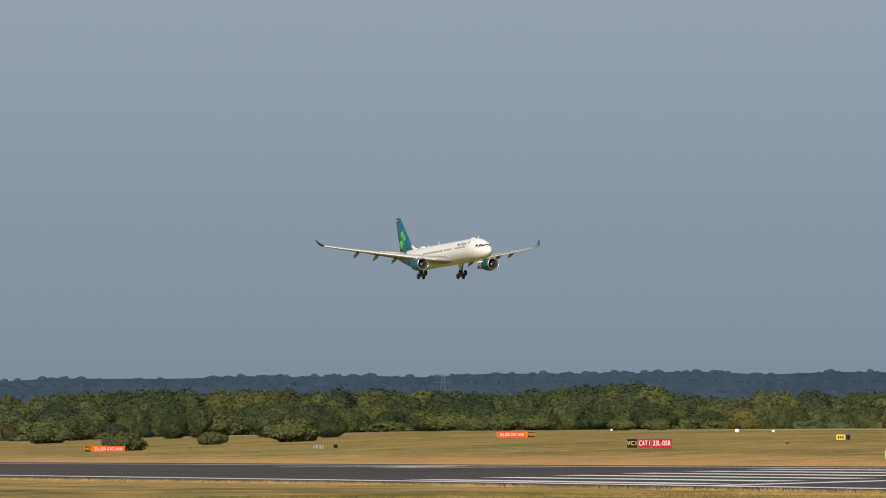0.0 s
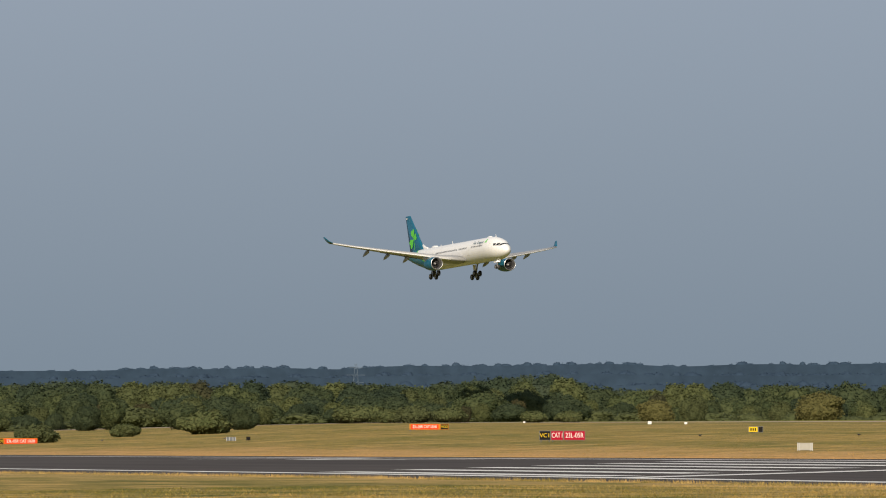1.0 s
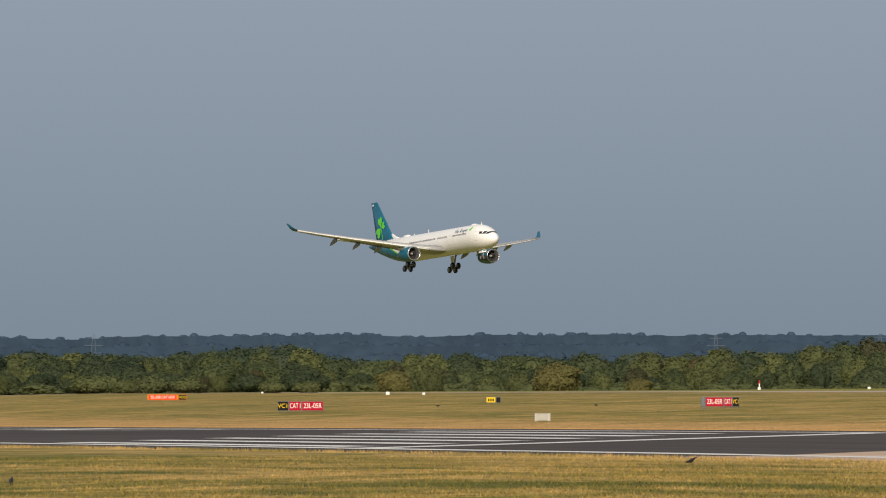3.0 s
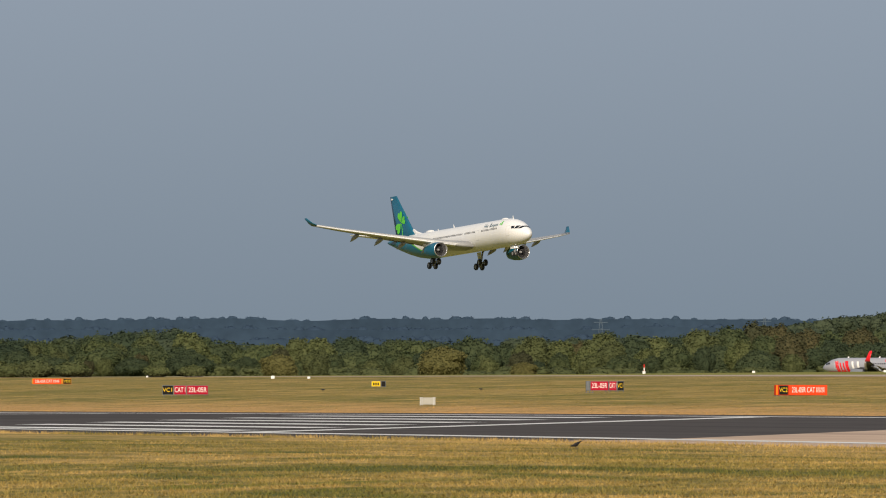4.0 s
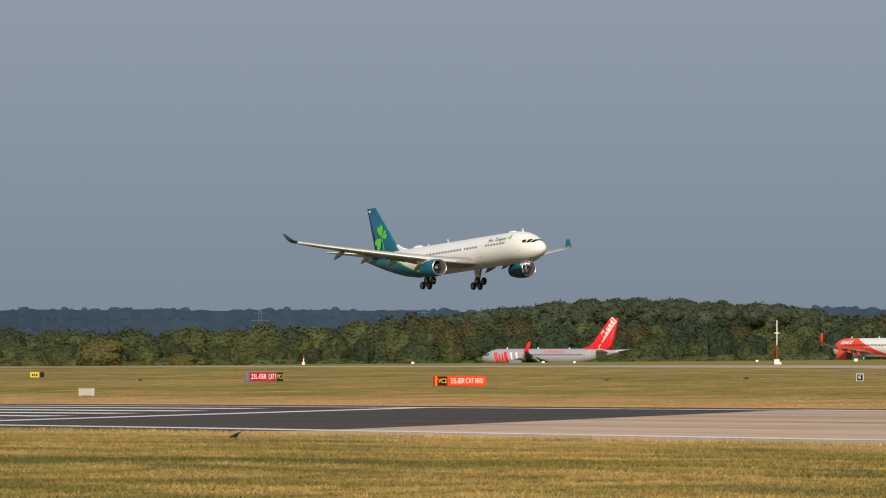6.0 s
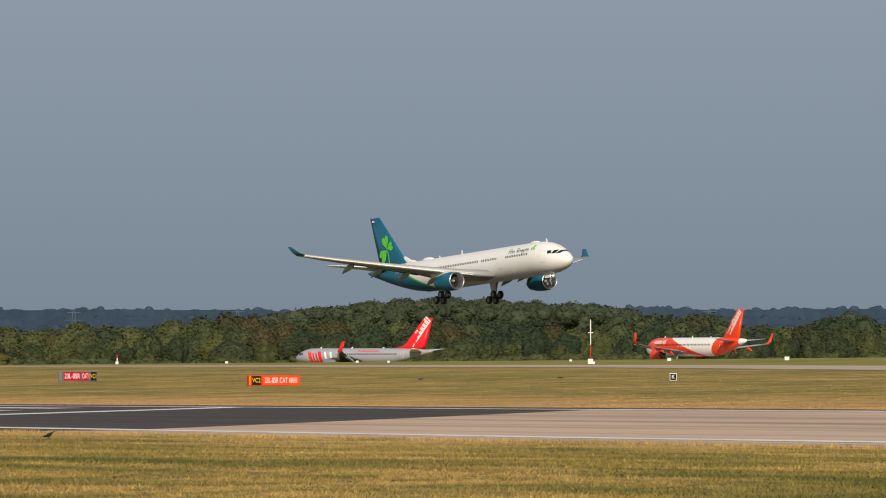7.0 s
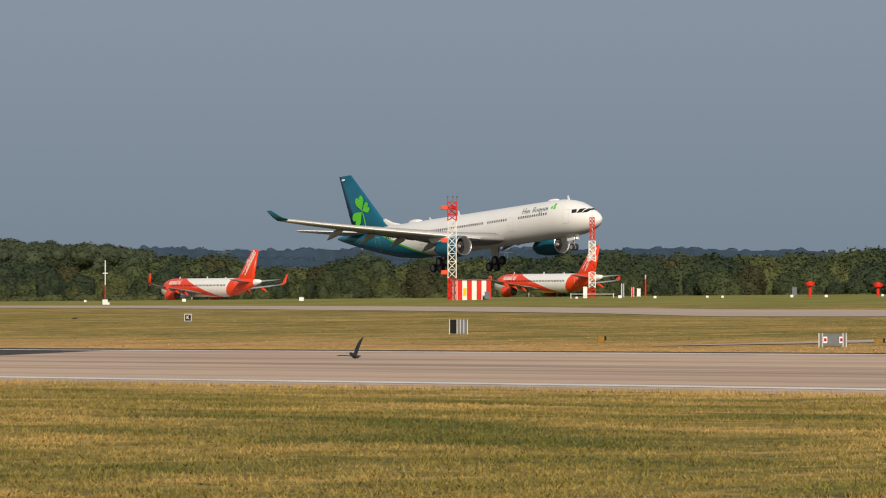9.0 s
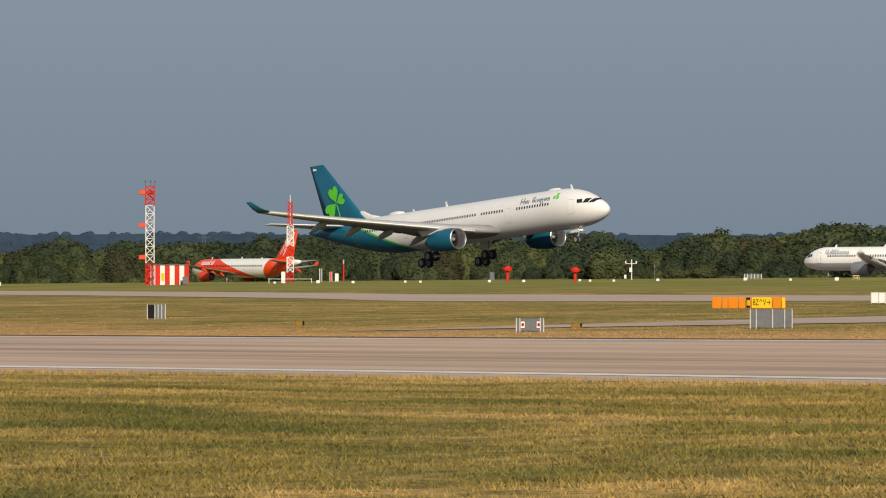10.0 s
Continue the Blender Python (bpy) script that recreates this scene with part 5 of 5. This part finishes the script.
mast = tagged(new("antenna_mast"), "tall red and white lattice antenna mast by a striped cabin", "mast")
lattice(mast, 0.5, 0, 2.7, 0.9, MAST_RED, 0.065, "base_section")
lattice(mast, 0.5, 2.7, 9.7, 1.0, MAST_WHITE, 0.065, "middle_section")
lattice(mast, 0.52, 9.7, 12.0, 0.75, MAST_RED, 0.085, "top_section")
for z in (3.4, 7.3, 11.3):
    bm = bmesh.new()
    box(bm, -1.35, -0.6, z - 0.26, -0.5, 0.3, z + 0.26)
    bmesh.ops.bevel(bm, geom=bm.edges[:], offset=0.05, segments=1, affect="EDGES")
    part("antenna_box", bm, ORANGE, mast, "orange antenna box")
for dx, dy in ((-0.55, -0.5), (0.6, 0.5), (0.1, -0.6)):
    bm = bmesh.new()
    beam(bm, (dx, dy, 12.0), (dx, dy, 12.65), 0.05, 6)
    bmesh.ops.create_uvsphere(bm, u_segments=8, v_segments=6, radius=0.12, matrix=Matrix.Translation((dx, dy, 12.65)))
    part("obstruction_light", bm, GREY_BOX, mast)
bm = bmesh.new()
box(bm, -0.2, -0.4, 11.0, 0.6, 0.4, 11.5)
part("head_box", bm, MAST_RED, mast)
mast.matrix_basis = pose(-497.33, 392.85, level(-497.3, 392.9), 0, 0, 52)

cabin = tagged(new("striped_cabin"), "low equipment cabin in red and white vertical stripes", "cabin")
w = 5.3
for i in range(9):
    bm = bmesh.new()
    box(bm, w * i / 9, 0, -0.1, w * (i + 1) / 9 - 0.01, 2.6, 2.45)
    part("stripe_panel", bm, MAST_WHITE if i % 2 else MAST_RED, cabin)
bm = bmesh.new()
box(bm, -0.08, -0.1, 2.46, w + 0.08, 2.7, 2.56)
part("roof", bm, GREY_BOX, cabin, "flat grey roof")
bm = bmesh.new()
box(bm, w * 2.45 / 9 + 0.45, -0.05, 0.6, w * 2.45 / 9 + 0.85, -0.012, 1.5)
part("notice", bm, SIGN_YELLOW, cabin, "yellow notice")
bm = bmesh.new()
box(bm, w * 7.2 / 9, -0.04, 0.05, w * 7.9 / 9, -0.012, 0.6)
part("vent", bm, GREY_BOX, cabin)
cabin.matrix_basis = pose(-498.93, 393.45, level(-498.9, 392.6), 0, 0, 52)
side_box = cabinet(-494.6, 395.8, 52, 0.6, 1.0, 0.5, GREY_BOX, GREY_BOX, (0, 1), "grey box beside the striped cabin")

monitor = tagged(new("monitor_mast"), "slim red and white lattice monitor mast with spike", "mast")
z = 0.0
for i, (h, mat) in enumerate(((1.3, MAST_RED), (1.9, MAST_WHITE), (1.3, MAST_RED), (2.5, MAST_WHITE))):
    lattice(monitor, 0.38, z, z + h, 0.55, mat, 0.075, "section")
    z += h
lattice(monitor, 0.27, z, z + 2.9, 0.45, MAST_RED, 0.06, "upper_section")
bm = bmesh.new()
beam(bm, (0, 0, z), (0, 0, z + 3.8), 0.09, 8, 0.04)
part("spike", bm, MAST_WHITE, monitor)
bm = bmesh.new()
box(bm, -1.1, -0.3, 0, -0.6, 0.3, 1.4)
part("panel_box", bm, MAST_WHITE, monitor)
bm = bmesh.new()
for sx in (-2.6, 2.6):
    beam(bm, (sx, -0.8, -0.1), (sx, -0.8, 0.6), 0.05, 6)
beam(bm, (-2.6, -0.8, 0.5), (2.6, -0.8, 0.5), 0.03, 5)
part("rail", bm, MAST_WHITE, monitor)
monitor.matrix_basis = pose(-489.2, 408.3, level(-489.2, 408.0), 0, 0, 50)


def pole(x, y, bands, r, label, box_size=0.0, top=None):
    """A banded upright: (height, material) from the ground up."""
    root = tagged(new("marker_pole"), label, "pole")
    z = -0.1
    for h, mat in bands:
        bm = bmesh.new()
        beam(bm, (0, 0, z), (0, 0, z + h), r, 10)
        part("section", bm, mat, root)
        z += h
    if box_size:
        bm = bmesh.new()
        box(bm, -box_size / 2, -0.3, -0.05, box_size / 2, 0.3, box_size)
        part("base_box", bm, MAST_WHITE, root)
    if top:
        bm = bmesh.new()
        beam(bm, (0, 0, z), (0, 0, z + 0.22), r * 2.6, 16, r * 3.4)
        beam(bm, (0, 0, z + 0.22), (0, 0, z + 0.45), r * 3.4, 16)
        beam(bm, (0, 0, z + 0.45), (0, 0, z + 0.6), r * 2.2, 16, r * 1.2)
        part("head", bm, top, root, smooth=True)
    root.matrix_basis = pose(x, y, level(x, y), 0, 0, 52)
    return root


thin = pole(-513.7, 352.9, ((2.4, MAST_RED), (3.0, MAST_WHITE)), 0.06, "thin red and white pole on a white box", 0.6)
bm = bmesh.new()
box(bm, -0.3, -0.05, 3.7, 0.3, 0.05, 3.8)
part("crossarm", bm, MAST_WHITE, thin)
pole(-738.8, 414.2, ((0.6, MAST_RED), (0.5, MAST_WHITE), (0.55, MAST_RED)), 0.1, "short red and white marker post", 0.45)
pole(-497.2, 423.7, ((2.3, MAST_RED), (0.5, POST_GREY)), 0.09, "slim red marker post with a grey top")
pole(-444.2, 403.4, ((1.35, MAST_RED),), 0.17, "red post with a round drum head", 0, MAST_RED)
pole(-434.9, 405.4, ((1.15, MAST_RED),), 0.17, "red post with a round drum head", 0, MAST_RED)
pole(-437.0, 420.0, ((1.95, GREY_BOX),), 0.04, "thin grey pole on the grass")

station = tagged(new("weather_station"), "small weather station mast with cross arm and screens", "weather station")
bm = bmesh.new()
beam(bm, (0, 0, -0.1), (0, 0, 2.4), 0.06, 8)
beam(bm, (-0.7, 0, 1.9), (0.6, 0, 1.9), 0.04, 6)
part("mast", bm, MAST_WHITE, station)
for dx, z0, s in ((-0.1, 0.9, 0.34), (0.55, 1.95, 0.16), (-0.7, 1.95, 0.16), (-0.75, 0.15, 0.28)):
    bm = bmesh.new()
    box(bm, dx - s / 2, -s / 2, z0, dx + s / 2, s / 2, z0 + s * 1.6)
    bmesh.ops.bevel(bm, geom=bm.edges[:], offset=0.02, segments=1, affect="EDGES")
    part("instrument", bm, MAST_WHITE, station)
station.matrix_basis = pose(-440.45, 419.6, level(-440.5, 419.6), 0, 0, 46)


# ---- far pylons ----
# the steel's blue is distance haze mixed into its base colour
PYLON = material("haze_tinted_steel", (0.10, 0.135, 0.17), 0.9, vary=0.1, grain=0.1)
for b, r, h in ((68.05, 3300, 43), (61.2, 3400, 44), (59.4, 3600, 47), (54.2, 3500, 46), (51.1, 3500, 46), (44.7, 3300, 42)):
    root = tagged(new("power_pylon"), "far steel lattice power pylon, coloured blue for haze", "pylon", "far power pylons")
    bm = bmesh.new()
    for sx in (-1, 1):
        for sy in (-1, 1):
            beam(bm, (sx * 4, sy * 4, 0), (sx * 0.6, sy * 0.6, h), 0.12, 5)
    for i in range(8):
        f0, f1 = 1 - i / 8 * 0.85, 1 - (i + 1) / 8 * 0.85
        for sx in (-1, 1):
            beam(bm, (sx * 4 * f0, -4 * f0, h * i / 8), (-sx * 4 * f1, -4 * f1, h * (i + 1) / 8), 0.07, 4)
    part("tower", bm, PYLON, root)
    for k, w in ((0.72, 5), (0.83, 6), (0.94, 4.5)):
        bm = bmesh.new()
        beam(bm, (-w, 0, h * k), (w, 0, h * k), 0.14, 5)
        part("crossarm", bm, PYLON, root)
    b = radians(b)
    root.matrix_basis = pose(-r * math.sin(b), r * math.cos(b), -2, 0, 0, math.degrees(b))


# ---- birds ----
FEATHER = material("black_feathers", (0.016, 0.015, 0.017), 0.55, vary=0.3, grain=20)
BEAK = material("dark_horn", (0.03, 0.028, 0.026), 0.4, grain=20)
WHITE_FEATHER = material("white_feathers", (0.6, 0.58, 0.55), 0.7, grain=20)


def bird(label, flying=False, belly=None):
    root = tagged(new("crow" if not belly else "lapwing"), label, "bird")
    bm = bmesh.new()
    loft(bm, [ring_x(x, 0, z, r, r, 12) for x, z, r in ((0.25, 0.045, 0.005), (0.22, 0.04, 0.03), (0.17, 0.035, 0.042), (0.12, 0.015, 0.045), (0.05, 0, 0.065), (-0.05, -0.005, 0.07), (-0.14, 0.0, 0.045), (-0.19, 0.005, 0.015))])
    part("body", bm, FEATHER, root, smooth=True)
    if belly:
        bm = bmesh.new()
        loft(bm, [ring_x(x, 0, z, r, r, 10) for x, z, r in ((0.1, -0.02, 0.01), (0.03, -0.03, 0.055), (-0.08, -0.03, 0.055), (-0.15, -0.01, 0.01))])
        part("breast", bm, belly, root, smooth=True)
    bm = bmesh.new()
    loft(bm, [ring_x(0.24, 0, 0.043, 0.014, 0.016, 8), ring_x(0.30, 0, 0.032, 0.003, 0.003, 8)])
    part("beak", bm, BEAK, root)
    bm = bmesh.new()
    loft(bm, [[(-0.16, -0.025, 0.004), (-0.16, 0.025, 0.004), (-0.16, 0.025, 0.016), (-0.16, -0.025, 0.016)], [(-0.34, -0.07, 0.0), (-0.34, 0.07, 0.0), (-0.34, 0.07, 0.007), (-0.34, -0.07, 0.007)]])
    part("tail", bm, FEATHER, root)
    wings = []
    for s in (1, -1):
        bm = bmesh.new()
        if flying:
            loft(bm, [[(a, s * y, z), (b, s * y, z), (b, s * y, z - 0.006), (a, s * y, z - 0.014)] for a, b, y, z in ((0.09, -0.12, 0.0, 0), (0.12, -0.12, 0.15, 0.0), (0.09, -0.11, 0.27, -0.005), (0.03, -0.12, 0.38, -0.01), (-0.07, -0.12, 0.46, -0.015))])
        else:
            loft(bm, [[(0.1, s * 0.04, 0.045), (0.1, s * 0.055, -0.02), (0.1, s * 0.05, -0.02), (0.1, s * 0.035, 0.04)], [(-0.05, s * 0.055, 0.055), (-0.05, s * 0.078, -0.03), (-0.05, s * 0.07, -0.03), (-0.05, s * 0.05, 0.05)], [(-0.28, s * 0.015, 0.02), (-0.28, s * 0.02, 0.0), (-0.28, s * 0.016, 0.0), (-0.28, s * 0.012, 0.016)]])
        wg = part("wing", bm, FEATHER, root)
        wg.matrix_basis = Matrix.Translation((0.0, s * 0.05, 0.03)) if flying else Matrix.Identity(4)
        wings.append(wg)
        if not flying:
            bm = bmesh.new()
            beam(bm, (0.0, s * 0.03, -0.05), (0.015, s * 0.03, -0.17), 0.008, 5)
            beam(bm, (-0.02, s * 0.03, -0.17), (0.05, s * 0.03, -0.17), 0.006, 5)
            part("leg", bm, BEAK, root)
    return root, wings


for x, y, turn, pitch in ((-138.0, 75.0, 200, 25), (-122.9, 47.3, 150, -10)):
    b, _ = bird("black crow standing on the mown grass")
    b.matrix_basis = pose(x, y, level(x, y) + 0.19, 0, pitch, turn) @ Matrix.Diagonal((0.8, 0.8, 0.8, 1))
for x, y, turn, belly in ((-444.3, 214.2, 30, None), (-417.4, 217.1, 200, None), (-348.5, 223.0, 60, None), (-338.3, 229.5, 20, WHITE_FEATHER), (-590, 205, 40, WHITE_FEATHER), (-556, 208, 40, WHITE_FEATHER)):
    b, _ = bird("black crow standing in the far grass" if not belly else "black and white bird in the far grass", belly=belly)
    b.matrix_basis = pose(x, y, level(x, y) + 0.19, 0, 0, turn)
crow, crow_wings = bird("black crow flying low over the runway, wings beating", True)


# ---- standing grass near the fence ----
def tufts():
    rng = np.random.default_rng(11)
    n = 300000
    b = np.radians(rng.uniform(42.5, 73.5, n))
    d = np.sqrt(rng.uniform(44 ** 2, 200 ** 2, n))
    x, y = -d * np.sin(b), d * np.cos(b)
    keep = (y < 91.2) & (y > 22) & (rng.uniform(0, 1, n) < np.clip(1.6 - d / 105, 0.16, 1))
    x, y = x[keep], y[keep]
    e = 5200  # ranker growth along the runway's edges
    x = np.concatenate((x, rng.uniform(-330, -80, e), rng.uniform(-420, -120, e)))
    y = np.concatenate((y, rng.uniform(90.2, 91.9, e), rng.uniform(151.7, 153.6, e)))
    g = 26000  # coarse clumps between the runway and the taxiway
    fb = np.radians(rng.uniform(42.5, 73.5, g))
    fy = rng.uniform(154, 258, g)
    fx = -fy * np.tan(fb)
    clear = (fx < -193 - (fy - 168) * 0.16) | (fx > -185 + (fy - 168) * 0.4)  # not on the exit road
    x, y = np.concatenate((x, fx[clear])), np.concatenate((y, fy[clear]))
    z = np.array([level(float(p), float(q)) for p, q in zip(x, y)])
    verts, blades = [], 4
    m = len(x)
    tall = np.where((y > 90.1) & (y < 95), 0.12, np.where(y > 153.7, 0.04, 0.05)) * rng.uniform(0.5, 1.5, m)
    broad = np.where(y > 153.7, 2.4, 1.0)
    for k in range(blades):
        t = rng.uniform(0, 2 * np.pi, m)
        off = rng.normal(0, 0.11, (m, 2)) * broad[:, None]
        lean = rng.normal(0, 0.05, (m, 2))
        h = tall * rng.uniform(0.6, 1.2, m)
        w = (0.010 + 0.007 * rng.uniform(0, 1, m)) * broad
        bx, by = x + off[:, 0], y + off[:, 1]
        verts.append(np.stack((np.stack((bx - w * np.cos(t), by - w * np.sin(t), z - 0.01), 1), np.stack((bx + w * np.cos(t), by + w * np.sin(t), z - 0.01), 1), np.stack((bx + lean[:, 0], by + lean[:, 1], z + h), 1)), 1))
    pts = np.concatenate(verts).reshape(-1, 3)
    me = bpy.data.meshes.new("grass_blades")
    c = len(pts)
    me.vertices.add(c)
    me.vertices.foreach_set("co", pts.ravel())
    me.loops.add(c)
    me.loops.foreach_set("vertex_index", np.arange(c))
    me.polygons.add(c // 3)
    me.polygons.foreach_set("loop_start", np.arange(0, c, 3))
    me.update(calc_edges=True)
    me.materials.append(BLADES)
    return tagged(new("grass_blades", me), "dry green and straw grass blades beside the runway", "grass", kind="stuff")


BLADES = grass_material(True)
tufts()


# ---- what moves ----
def motions():
    """The landing along the far runway, sinking with the nose coming up; a crow beating across the runway."""
    rows = []
    for i in range(21):
        t = i / 2
        s = t / 10
        x = -1167.02 + 634.262 * s + 49.025 * s * s - 27.591 * s ** 3
        z = 44.990 - 35.248 * s - 14.909 * s * s + 17.703 * s ** 3
        up = 2.0655 + 1.8746 * s + 1.1470 * s * s
        bank = math.degrees(0.01307 - 0.16123 * s + 0.21326 * s * s + 0.12024 * s ** 3 - 0.16147 * s ** 4)
        rows.append((t, pose(0, 0, EYE, 0, 0, 0.0754) @ pose(x, 484.585, z, bank, -up, 0)))
    walk(landing_jet, rows)
    path = ((0.0, -60.0, 130.0, 1.0), (7.9, -101.5, 89.0, 0.5), (8.2, -103.17, 87.04, 0.54), (8.5, -104.3, 85.7, 0.8), (8.8, -106.03, 83.55, 1.17), (9.1, -108.31, 80.58, 1.36), (9.4, -111.12, 76.66, 1.5), (9.7, -114.2, 72.4, 1.6), (10.0, -117.4, 68.0, 1.7))
    walk(crow, [(t, pose(x, y, z, -34, -6, 166)) for t, x, y, z in path])
    for s, wing in zip((1, -1), crow_wings):
        rows = [(0.0, pose(0, s * 0.05, 0.03, 0, 0, 0)), (7.9, pose(0, s * 0.05, 0.03, 0, 0, 0))]
        for i in range(21):
            rows.append((8.0 + 0.1 * i, pose(0, s * 0.05, 0.03, s * (38 if i % 2 == 0 else -10), 0, 0)))
        walk(wing, rows)


motions()
